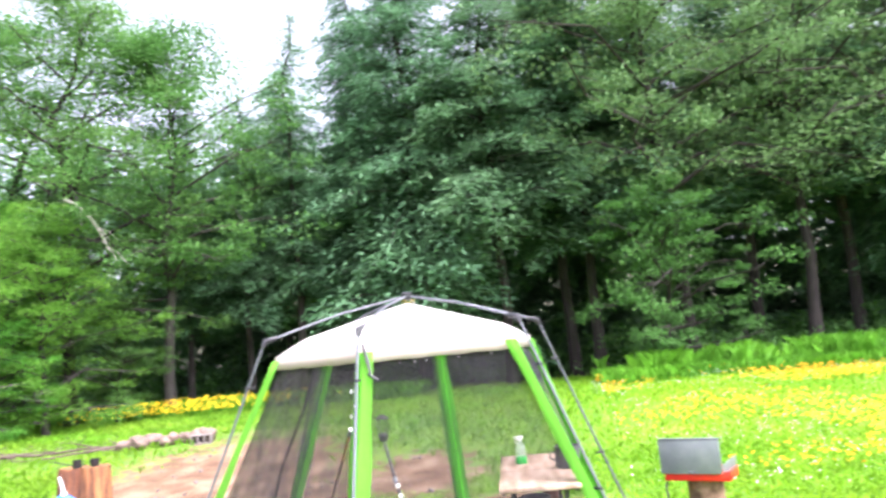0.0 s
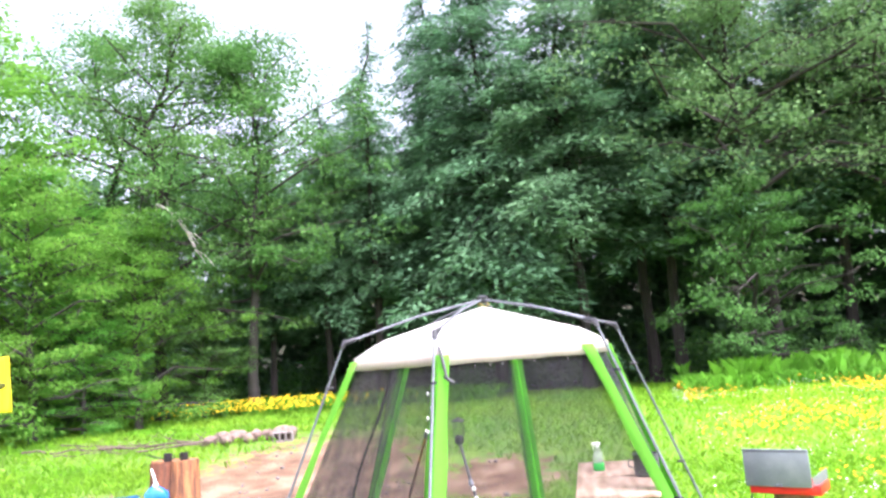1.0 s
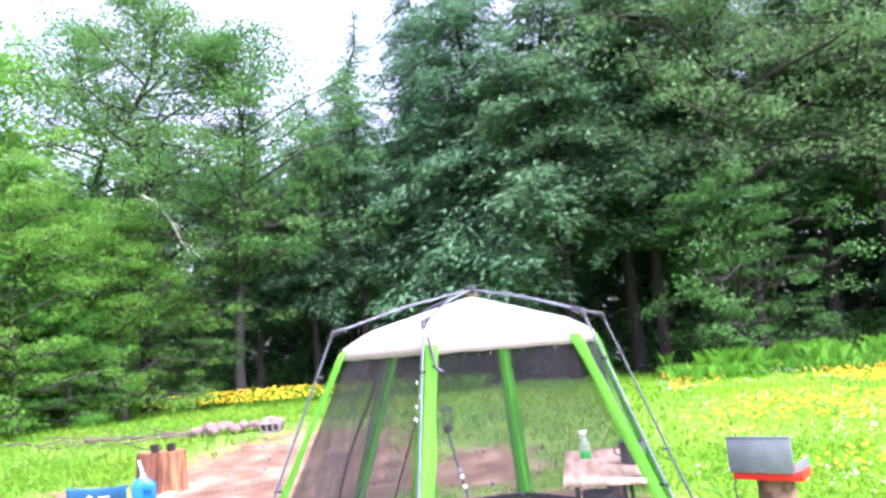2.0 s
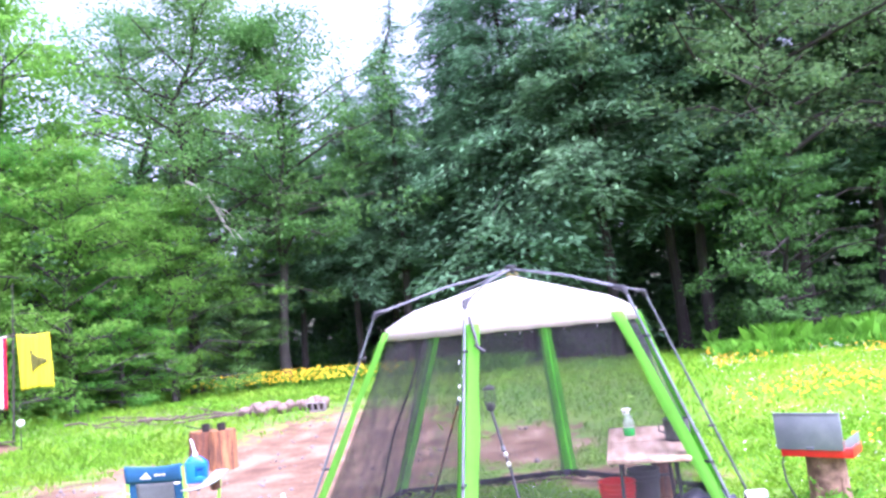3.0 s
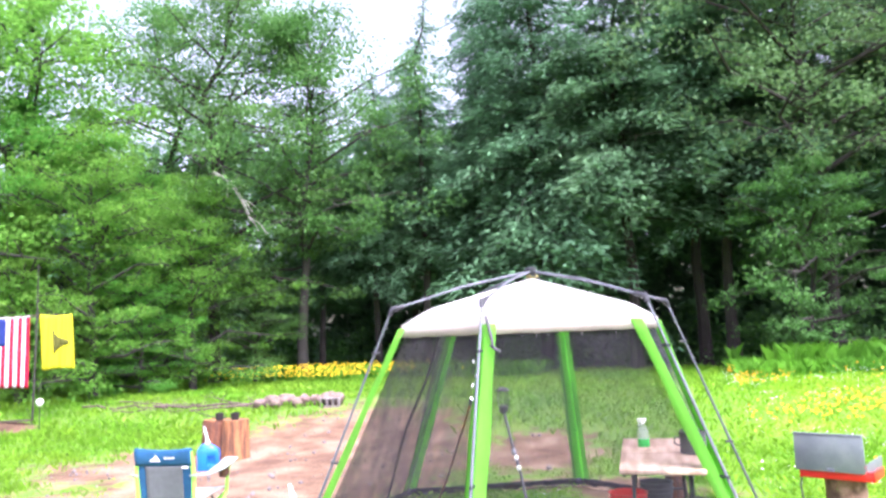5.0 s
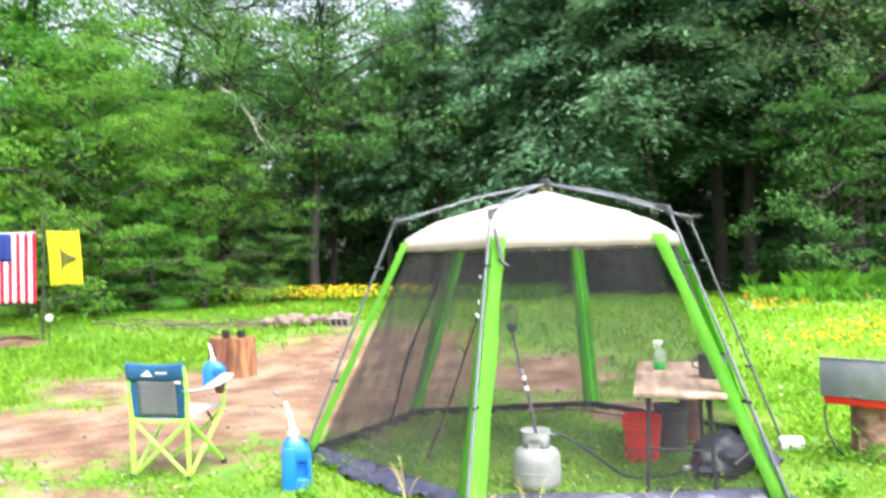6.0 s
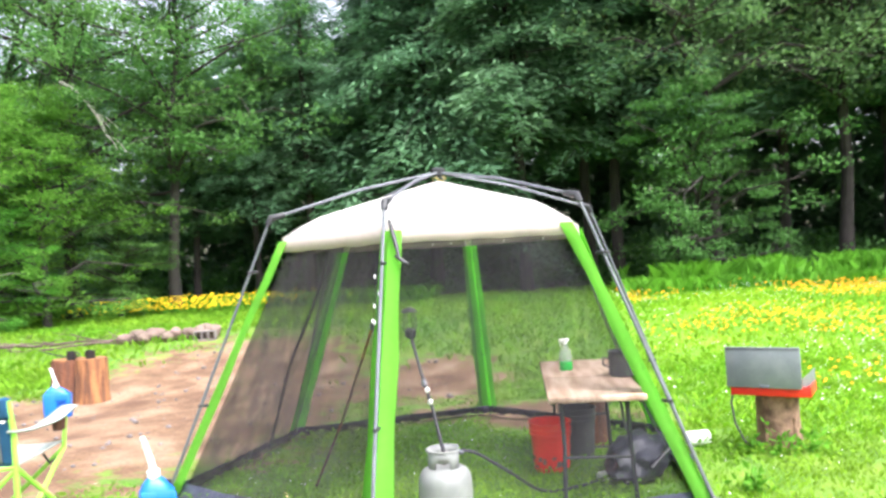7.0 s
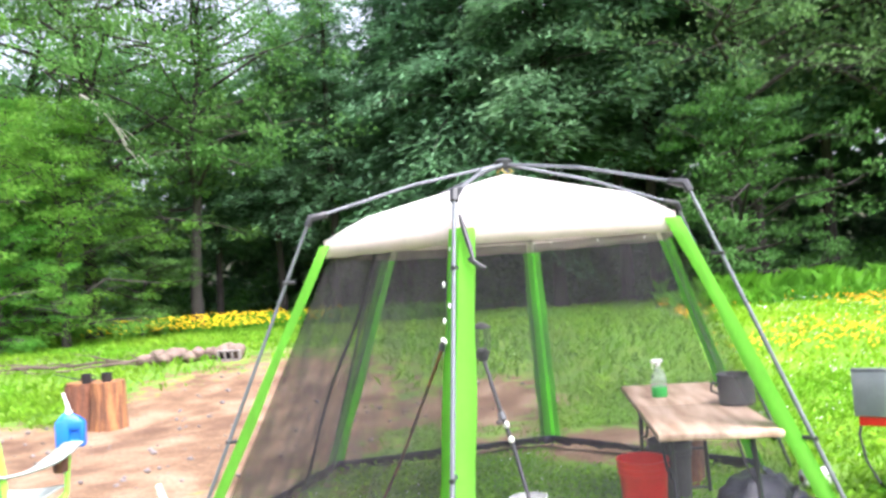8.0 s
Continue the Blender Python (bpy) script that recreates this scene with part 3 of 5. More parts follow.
        for r in range(16):
            bm.faces.new((left[r], mid[r], mid[r + 1], left[r + 1]))
            bm.faces.new((mid[r], right[r], right[r + 1], mid[r + 1]))
        strip = part("corner_strip", bm, M_LIME, tent, "lime green fabric corner strip")
        strip.modifiers.new("cloth", "SOLIDIFY").thickness = 0.003
        bm = fresh()
        ea, eb, fa, fb = eaves[k] * 0.97, eaves[(k + 1) % 6] * 0.97, hems[k] * 0.97, hems[(k + 1) % 6] * 0.97
        for v in (ea, eb):
            v.z = EAVE_Z - 0.01
        for v, s in ((fa, hems[k]), (fb, hems[(k + 1) % 6])):
            v.z = s.z + 0.02
        grid = []
        for r in range(21):
            u = r / 20
            a, b = ea.lerp(fa, u), eb.lerp(fb, u)
            row = []
            for q in range(29):
                w = 0.028 + 0.944 * q / 28
                p = a.lerp(b, w)
                fold = (0.022 if k in (4, 5) else 0.008) * math.sin(w * 33 + 5 * u + k + 2 * math.sin(w * 9 + u * 3)) * math.sin(math.pi * w) * (0.3 + u)
                row.append(bm.verts.new(p + Vector((p.x, p.y, 0)).normalized() * (fold - 0.05 * math.sin(math.pi * w) * math.sin(math.pi * u))))
            grid.append(row)
        for r in range(20):
            for q in range(28):
                bm.faces.new((grid[r][q], grid[r][q + 1], grid[r + 1][q + 1], grid[r + 1][q]))
        part("netting_panel", bm, (M_NET_FRONT, M_NET, M_NET, M_NET, M_NET_DOOR, M_NET_FOLD)[k], tent, "dark insect netting, loosely folded" if k in (4, 5) else "dark insect netting")
        # skirt that lies on the grass
        bm = fresh()
        rowsk = []
        for r in range(4):
            row = []
            for q in range(41):
                w = q / 40
                p = hems[k].lerp(hems[(k + 1) % 6], w)
                o = Vector((p.x, p.y, 0)).normalized()
                wide = 0.14 + 0.05 * math.sin(w * 9 + k * 2) + 0.03 * math.sin(w * 23 + k)
                p = p * 0.97 + o * wide * (r / 3 - 0.25)
                lift = (0.09, 0.035, 0.03, 0.012)[r] + (0.016 * math.sin(w * 37 + r * 2 + k) + 0.012 * math.sin(w * 71 + r * 3.1)) * (r > 0)
                row.append(bm.verts.new((p.x, p.y, z_at(p.x, p.y) + 0.02 + lift)))
            rowsk.append(row)
        for r in range(3):
            for q in range(40):
                bm.faces.new((rowsk[r][q], rowsk[r][q + 1], rowsk[r + 1][q + 1], rowsk[r + 1][q]))
        skirt = part("ground_skirt", bm, M_SKIRT, tent, "wrinkled dark grey skirt on the grass")
        skirt.modifiers.new("cloth", "SOLIDIFY").thickness = 0.004
    return tent


build_tent()

# ---- things in and round the screen house ----


def lerp(a, b, u):
    return [p + (q - p) * u for p, q in zip(a, b)]


def folding_table():
    t = thing("folding_table", 0.975, -0.15, z_at(1.0, -0.15), 4.2, label="low folding table with a scuffed pale brown top", category="table")
    top_z = 0.592 - t.location.z
    bm = box(fresh(), -0.29, -0.76, top_z - 0.038, 0.29, -0.006, top_z, 0.010)
    part("tabletop", bm, M_WOODTOP, t, "scuffed half of the tabletop")
    part("tabletop", box(fresh(), -0.29, 0.006, top_z - 0.038, 0.29, 0.76, top_z, 0.010), M_WOODTOP, t)
    for s in (-1, 1):
        part("rail", box(fresh(), s * 0.26 - 0.01, -0.70, top_z - 0.062, s * 0.26 + 0.01, 0.70, top_z - 0.038), M_BLACK, t)
        for x in (-0.2, 0.2):
            part("leg", tube(fresh(), [(x, s * 0.52, top_z - 0.045), (x, s * 0.60, top_z * 0.5), (x * 1.08, s * 0.63, 0.005)], 0.0135, 8), M_BLACK, t)
            part("brace", tube(fresh(), [(x, s * 0.12, top_z - 0.05), (x, s * 0.36, top_z * 0.62), (x, s * 0.59, top_z * 0.55)], 0.008, 6), M_BLACK, t)
        part("crossbar", tube(fresh(), [(-0.2, s * 0.605, top_z * 0.42), (0.2, s * 0.605, top_z * 0.42)], 0.010, 8), M_BLACK, t)
        part("crossbar", tube(fresh(), [(-0.214, s * 0.63, 0.03), (0.214, s * 0.63, 0.03)], 0.010, 8), M_BLACK, t)


def spray_bottle():
    t = thing("spray_bottle", 0.845, 0.115, 0.592, 20, label="clear spray bottle a third full of green liquid, on the table", category="bottle")
    part("body", spun(fresh(), [(0.046, 0.062), (0.047, 0.10), (0.040, 0.135), (0.020, 0.175), (0.014, 0.19)], 20), M_CLEAR, t, "clear plastic upper body")
    part("liquid", spun(fresh(), [(0.043, 0.0), (0.047, 0.006), (0.047, 0.060), (0.046, 0.062)], 20), M_GREENLIQ, t, "green liquid in the bottle")
    head = box(fresh(), -0.045, -0.012, 0.205, 0.03, 0.012, 0.228, 0.005)
    spun(head, [(0.016, 0.188), (0.016, 0.206)], 12)
    part("trigger_head", head, M_WHITE, t)
    part("trigger", tube(fresh(), [(-0.028, 0, 0.206), (-0.036, 0, 0.185), (-0.030, 0, 0.168)], 0.004, 6), M_WHITE, t)


def cooking_pot():
    t = thing("cooking_pot", 1.235, -0.20, 0.592, 10, label="dark soot-blackened pot with a short handle, on the table", category="pot")
    part("body", spun(fresh(), [(0.085, 0.0), (0.098, 0.01), (0.098, 0.155), (0.103, 0.16), (0.103, 0.168), (0.094, 0.168), (0.092, 0.02)], 28), M_GREY, t)
    part("handle", tube(fresh(), [(-0.095, 0, 0.12), (-0.135, 0, 0.125), (-0.14, 0, 0.08), (-0.097, 0, 0.06)], 0.007, 8), M_BLACK, t)
    part("rim_handle", tube(fresh(), [(0.0, 0.09, 0.15), (0.0, 0.125, 0.16), (0.03, 0.118, 0.155)], 0.006, 8), M_BLACK, t)


def propane_tank():
    x, y = 0.132, -1.12
    t = thing("propane_tank", x, y, z_at(x, y), 100, label="pale grey propane tank standing on the grass in the screen house", category="gas tank")
    prof = [(0.10, 0.0), (0.112, 0.004), (0.112, 0.035)]
    part("foot_ring", spun(fresh(), prof, 32), M_TANK, t)
    body = [(0.10, 0.028), (0.13, 0.04), (0.150, 0.065), (0.1555, 0.095), (0.1555, 0.215), (0.151, 0.25), (0.135, 0.283), (0.10, 0.305), (0.05, 0.317), (0.03, 0.318)]
    part("body", spun(fresh(), body, 40), M_TANK, t, "dented grey painted shell")
    part("weld_seam", spun(fresh(), [(0.1557, 0.15), (0.158, 0.153), (0.158, 0.158), (0.1557, 0.161)], 40), M_TANK, t)
    bm = fresh()
    for a0, a1 in ((-60, 70), (110, 240)):
        outer = []
        for k in range(11):
            a = radians(a0 + (a1 - a0) * k / 10)
            r = 0.098
            outer.append([(r * math.cos(a), r * math.sin(a), 0.300), (r * math.cos(a), r * math.sin(a), 0.345), (1.02 * r * math.cos(a), 1.02 * r * math.sin(a), 0.405)])
        vs = [[bm.verts.new(p) for p in col] for col in outer]
        for k in range(10):
            if not 3 <= k <= 6:
                bm.faces.new((vs[k][0], vs[k + 1][0], vs[k + 1][1], vs[k][1]))
            bm.faces.new((vs[k][1], vs[k + 1][1], vs[k + 1][2], vs[k][2]))
    collar = part("collar", bm, M_TANK, t, "cut-out carrying collar")
    collar.modifiers.new("plate", "SOLIDIFY").thickness = 0.005
    part("collar_rim", tube(fresh(), [(0.10 * math.cos(radians(a)), 0.10 * math.sin(radians(a)), 0.405) for a in range(-60, 241, 12)], 0.006, 6), M_TANK, t)
    valve = spun(fresh(), [(0.018, 0.315), (0.018, 0.365), (0.026, 0.37), (0.026, 0.39)], 12)
    tube(valve, [(0, 0, 0.35), (0.07, 0.02, 0.35)], 0.014, 8)
    part("valve", valve, M_BLOCK, t, "brass valve")


def lantern_post():
    x, y, z = 0.132, -1.12, z_at(0.132, -1.12) + 0.385
    t = thing("lantern_post", x, y, z, label="black gas lantern post leaning up from the propane tank", category="lantern")
    tip = Vector((-0.215, 0.26, 0.66))
    pole = [Vector((0, 0, 0)), tip * 0.35 + Vector((0.008, 0, 0)), tip * 0.7, tip]
    part("post", tube(fresh(), pole, [0.011, 0.010, 0.010, 0.010], 10), M_BLACK, t)
    part("collar", tube(fresh(), [tip * 0.55, tip * 0.60], 0.017, 10), M_STEEL, t)
    part("burner", spun(fresh(), [(0.02, tip.z - 0.02), (0.034, tip.z), (0.034, tip.z + 0.03), (0.02, tip.z + 0.045)], 14, tip.x, tip.y), M_BLACK, t)
    for k in range(6):
        a = k * math.pi / 3
        c, s = math.cos(a) * 0.036, math.sin(a) * 0.036
        part("cage_wire", tube(fresh(), [tip + Vector((c, s, 0.02)), tip + Vector((c * 1.2, s * 1.2, 0.08)), tip + Vector((c, s, 0.15))], 0.003, 5), M_BLACK, t)
    part("cap", spun(fresh(), [(0.05, tip.z + 0.145), (0.048, tip.z + 0.155), (0.02, tip.z + 0.172), (0.005, tip.z + 0.176)], 16, tip.x, tip.y), M_BLACK, t)
    for u in (0.42, 0.52):
        p = tip * u
        part("bulb", spun(fresh(), [(0.003, p.z - 0.018), (0.014, p.z - 0.008), (0.014, p.z + 0.008), (0.003, p.z + 0.018)], 10, p.x + 0.012, p.y - 0.02), M_WHITE, t, "small white bulb tied to the post")


def gas_hose():
    pts = [(0.20, -1.10, 0.33), (0.30, -1.05, 0.31), (0.48, -0.92, 0.16), (0.66, -0.72, -0.02), (0.86, -0.55, -0.055), (1.08, -0.30, -0.06), (1.30, 0.05, -0.06), (1.45, 0.3, -0.065)]
    t = thing("gas_hose", 0, 0, 0, label="black rubber hose from the propane tank across the grass", category="hose")
    fine = []
    for a, b, c, d in zip([pts[0]] + pts, pts, pts[1:], pts[2:] + [pts[-1]]):
        for k in range(5):
            u = k / 5
            fine.append([0.5 * (2 * q + (r - p) * u + (2 * p - 5 * q + 4 * r - s) * u * u + (3 * q - p - 3 * r + s) * u ** 3) for p, q, r, s in zip(a, b, c, d)])
    part("hose", tube(fresh(), fine + [pts[-1]], 0.010, 8), M_BLACK, t)
    part("fitting", tube(fresh(), [pts[0], lerp(pts[0], pts[1], 0.4)], 0.015, 8), M_STEEL, t, "metal hose fitting")


def bucket(name, x, y, mat, label, h=0.345, r=0.15, turn=0.0, dirt=True):
    t = thing(name, x, y, z_at(x, y), turn, label=label, category="bucket")
    prof = [(r * 0.83, 0.0), (r * 0.84, 0.01), (r * 0.93, h * 0.70), (r * 0.94, h * 0.75), (r * 1.00, h * 0.755), (r * 1.0, h * 0.775), (r * 0.95, h * 0.78), (r * 0.96, h * 0.85),
            (r * 1.02, h * 0.855), (r * 1.02, h * 0.875), (r * 0.965, h * 0.88), (r * 0.97, h * 0.965), (r * 1.03, h * 0.97), (r * 1.03, h), (r * 0.95, h), (r * 0.93, h * 0.7), (r * 0.80, 0.02)]
    part("body", spun(fresh(), prof, 36), mat, t)
    part("bail", tube(fresh(), [(r * 1.03 * math.cos(a), r * 1.06 * math.sin(a) - 0.0, h * 0.87 - 0.10 * abs(math.sin(a))) for a in [k * math.pi / 14 for k in range(15)]], 0.0025, 5), M_STEEL, t, "thin wire handle")
    if dirt:
        for k in range(9):
            a = radians(210 + k * 15)
            z0 = h * (0.22 + 0.10 * math.sin(k * 2.3))
            w, hh = 0.02 + 0.006 * math.sin(k), 0.016 + 0.008 * math.cos(k * 1.7)
            rr = r * (0.835 + 0.13 * z0 / h) + 0.0025
            bm = fresh()
            vs = [bm.verts.new((rr * math.cos(a + da / r), rr * math.sin(a + da / r), z0 + dz)) for da, dz in ((-w, -hh), (w, -hh * 0.7), (w * 0.8, hh), (-w * 0.7, hh * 0.8))]
            bm.faces.new(vs)
            part("printed_mark", bm, M_ROCK, t, "worn pale print on the bucket")
    return t


def under_table():
    bag = thing("duffel_bag", 1.30, -0.12, z_at(1.30, -0.12), 70, label="slumped black bag on the grass under the table", category="bag")
    bm = fresh()
    bmesh.ops.create_icosphere(bm, subdivisions=4, radius=1.0)
    for v in bm.verts:
        n = noise.noise(v.co * 2.3) * 0.22 + noise.noise(v.co * 6) * 0.06
        p = v.co * (1 + n)
        v.co = Vector((p.x * 0.36, p.y * 0.20, max(-0.0, (p.z + 0.75) * 0.155)))
    part("body", bm, M_BAG, bag)
    part("strap", tube(fresh(), [(-0.25, -0.15, 0.12), (-0.1, -0.24, 0.22), (0.1, -0.22, 0.2), (0.22, -0.12, 0.12)], 0.012, 6), M_BLACK, bag)
    bucket("pail", 0.90, 0.40, M_GREY, "dark grey pail on the grass under the table", 0.36, 0.14, dirt=False)
    red = thing("lighter_fluid_bottle", 1.16, -0.10, z_at(1.16, -0.1), label="small red bottle with a red cap by the black bag", category="bottle")
    part("body", spun(fresh(), [(0.035, 0), (0.037, 0.01), (0.037, 0.10), (0.015, 0.13), (0.014, 0.14)], 16), M_RED, red)
    part("cap", spun(fresh(), [(0.022, 0.138), (0.022, 0.175), (0.018, 0.18)], 14), M_RED, red)
    wp = thing("plastic_bag", 1.36, -0.02, z_at(1.36, -0.02), label="crumpled white plastic bag by the table leg", category="bag")
    bm = fresh()
    bmesh.ops.create_icosphere(bm, subdivisions=3, radius=1.0)
    for v in bm.verts:
        p = v.co * (1 + 0.35 * noise.noise(v.co * 3.1))
        v.co = Vector((p.x * 0.05, p.y * 0.05, (p.z + 1.0) * 0.06 * (1.0 if p.z < 0.5 else 1.25)))
    part("body", bm, M_WHITE, wp)
    cup = thing("paper_cup", 1.02, -0.30, z_at(1.02, -0.3), label="small crushed pale paper cup lying on the grass", category="cup")
    part("body", tube(fresh(), [(0, 0, 0.035), (0.08, 0.03, 0.035)], [0.03, 0.036], 14), M_WHITE, cup)
    part("rim", tube(fresh(), [(0.079, 0.03, 0.035), (0.083, 0.031, 0.035)], [0.038, 0.038], 14), M_ROCK, cup)
    post = thing("cut_log", 1.05, 0.72, z_at(1.05, 0.72), label="short upright log behind the table", category="log")
    part("bark", tube(fresh(), [(0, 0, 0), (0.01, 0, 0.18), (0, 0, 0.36)], [0.10, 0.095, 0.092], 12), M_CUT, post)
    part("end_grain", spun(fresh(), [(0.088, 0.36), (0.088, 0.364)], 12), M_CUT_PALE, post)


def camp_stove():
    log = thing("chopping_log", 2.36, 0.44, z_at(2.36, 0.44) - 0.02, 15, label="upright weathered log that carries the camp stove", category="log")
    top = 0.336 - log.location.z
    bm = fresh()
    sides = 28
    rings = []
    for k in range(8):
        z = top * k / 7
        rings.append([bm.verts.new(((0.145 + 0.02 * (1 - k / 7) ** 2 + 0.014 * noise.noise(Vector((math.cos(a) * 2.5, math.sin(a) * 2.5, z * 2)))) * math.cos(a),
                                    (0.145 + 0.02 * (1 - k / 7) ** 2 + 0.014 * noise.noise(Vector((math.cos(a) * 2.5, math.sin(a) * 2.5, z * 2)))) * math.sin(a), z)) for a in [2 * math.pi * q / sides for q in range(sides)]])
    for a, b in zip(rings, rings[1:]):
        for q in range(sides):
            bm.faces.new((a[q], a[(q + 1) % sides], b[(q + 1) % sides], b[q]))
    bm.faces.new(rings[-1])
    part("bark", bm, M_LOG, log)
    for k, a in enumerate((222, 301)):
        c, s = math.cos(radians(a - 15)), math.sin(radians(a - 15))
        slab = tube(fresh(), [(c * 0.150, s * 0.150, 0.01 + 0.03 * (k % 2)), (c * 0.152, s * 0.152, top * (0.5 + 0.1 * (k % 3)))], [0.022, 0.014], 6)
        part("bark_flake", slab, M_LOG, log)
    t = thing("camp_stove", 2.31, 0.39, 0.338, -23, label="two-burner camp stove, red case and grey lid raised, on a log", category="stove")
    base = fresh()
    box(base, -0.245, -0.165, 0.0, 0.285, 0.165, 0.014, 0.004)
    for a in ((-0.245, -0.165, 0.285, -0.155), (-0.245, 0.155, 0.285, 0.165), (-0.245, -0.165, -0.235, 0.165), (0.275, -0.165, 0.285, 0.165)):
        box(base, a[0], a[1], 0.0, a[2], a[3], 0.074, 0.003)
    part("case", base, M_RED, t, "red enamelled stove case")
    lid = box(fresh(), -0.265, -0.192, 0.058, 0.235, -0.170, 0.342, 0.009)
    lid_ob = part("lid", lid, M_ALU, t, "grey metal lid standing open")
    part("lid_rim", box(fresh(), -0.262, -0.198, 0.336, 0.232, -0.160, 0.350, 0.004), M_STEEL, lid_ob)
    part("latch", box(fresh(), -0.04, -0.199, 0.06, 0.02, -0.191, 0.085, 0.002), M_STEEL, lid_ob)
    bm = fresh()
    vs = [bm.verts.new(p) for p in ((0.238, -0.165, 0.06), (0.285, 0.13, 0.06), (0.285, 0.13, 0.165), (0.238, -0.165, 0.13))]
    bm.faces.new(vs)
    wing = part("wind_panel", bm, M_ALU, t, "folded-out grey wind panel", smooth=False)
    wing.modifiers.new("plate", "SOLIDIFY").thickness = 0.004
    bm = fresh()
    vs = [bm.verts.new(p) for p in ((-0.262, -0.165, 0.06), (-0.240, 0.13, 0.06), (-0.240, 0.13, 0.165), (-0.262, -0.165, 0.13))]
    bm.faces.new(vs)
    wing = part("wind_panel", bm, M_ALU, t, smooth=False)
    wing.modifiers.new("plate", "SOLIDIFY").thickness = 0.004
    for x in (-0.11, 0.15):
        part("burner", spun(fresh(), [(0.05, 0.014), (0.05, 0.03), (0.03, 0.04), (0.01, 0.04)], 18, x, 0.0), M_BLACK, t)
    for k in range(9):
        part("grate_bar", tube(fresh(), [(-0.23 + k * 0.0625, -0.15, 0.058), (-0.23 + k * 0.0625, 0.15, 0.058)], 0.003, 5), M_STEEL, t)
    hose = fresh()
    tube(hose, [(-0.235, -0.1, 0.03), (-0.25, -0.15, -0.06), (-0.22, -0.2, -0.20), (-0.16, -0.2, -0.33), (-0.13, -0.1, -0.39)], 0.008, 7)
    part("hose", hose, M_BLACK, t, "thin black gas hose hanging down")


def paper_roll():
    t = thing("paper_towel_roll", 1.80, 0.55, z_at(1.8, 0.55) + 0.06, 12, label="white paper towel roll lying on the grass", category="paper roll")
    part("roll", tube(fresh(), [(-0.085, 0, 0), (-0.08, 0, 0), (0.08, 0, 0.005), (0.085, 0, 0.005)], [0.052, 0.058, 0.058, 0.052], 20), M_WHITE, t)
    part("core", tube(fresh(), [(-0.089, 0, 0), (-0.083, 0, 0)], 0.022, 14), M_CUT, t, "brown cardboard core")


def red_canister():
    x, y = -0.15, -2.13
    t = thing("coffee_canister", x, y, z_at(x, y), label="red plastic canister with a dark lid beside the tent leg", category="canister")
    part("body", spun(fresh(), [(0.07, 0), (0.075, 0.006), (0.075, 0.06), (0.071, 0.065), (0.071, 0.11), (0.075, 0.115), (0.075, 0.15)], 28), M_RED, t)
    part("lid", spun(fresh(), [(0.077, 0.148), (0.079, 0.152), (0.079, 0.175), (0.074, 0.180), (0.066, 0.176), (0.02, 0.176)], 28), M_GREY, t, "dark grey snap lid")


def gas_can(x, y, turn, label, wide=1.0):
    t = thing("gas_can", x, y, z_at(x, y), turn, label=label, category="fuel can", group="blue fuel cans")
    bm = fresh()
    # body of four blocks that leave a grip hole open
    box(bm, -0.098, -0.075, 0.0, 0.0, 0.075, 0.30, 0.02)
    box(bm, -0.02, -0.075, 0.0, 0.098, 0.075, 0.085, 0.02)
    box(bm, 0.062, -0.07, 0.05, 0.098, 0.07, 0.27, 0.014)
    box(bm, -0.06, -0.072, 0.19, 0.096, 0.072, 0.29, 0.02)
    box(bm, -0.02, -0.03, 0.07, 0.07, 0.03, 0.20)
    rings = []
    for z, x0, x1, w in ((0.265, -0.096, 0.094, 0.073), (0.30, -0.092, 0.08, 0.068), (0.335, -0.075, 0.055, 0.055), (0.362, -0.05, 0.02, 0.036), (0.372, -0.042, 0.010, 0.026)):
        rings.append([bm.verts.new(((x0 + x1) / 2 + (x1 - x0) / 2 * c * (abs(c) ** -0.35 if c else 1), w * s * (abs(s) ** -0.35 if abs(s) > 1e-6 else 1), z)) for c, s in [(math.cos(2 * math.pi * k / 20 + 0.01), math.sin(2 * math.pi * k / 20 + 0.01)) for k in range(20)]])
    for a, b in zip(rings, rings[1:]):
        for k in range(20):
            bm.faces.new((a[k], a[(k + 1) % 20], b[(k + 1) % 20], b[k]))
    bm.faces.new(rings[-1])
    for v in bm.verts:
        v.co.x *= wide
    part("body", bm, M_BLUE, t, "blue moulded plastic can with a grip hole")
    part("collar", spun(fresh(), [(0.034, 0.362), (0.036, 0.37), (0.036, 0.40), (0.028, 0.408)], 18, -0.016, 0), M_WHITE, t, "white screw collar")
    part("spout", tube(fresh(), [(-0.016, 0, 0.40), (-0.030, 0, 0.47), (-0.055, 0, 0.56), (-0.066, 0, 0.60)], [0.022, 0.018, 0.015, 0.012], 12), M_WHITE, t, "white pouring spout")
    part("vent_cap", spun(fresh(), [(0.02, 0.31), (0.02, 0.335), (0.012, 0.34)], 12, 0.06, 0), M_BLACK, t)
    return t


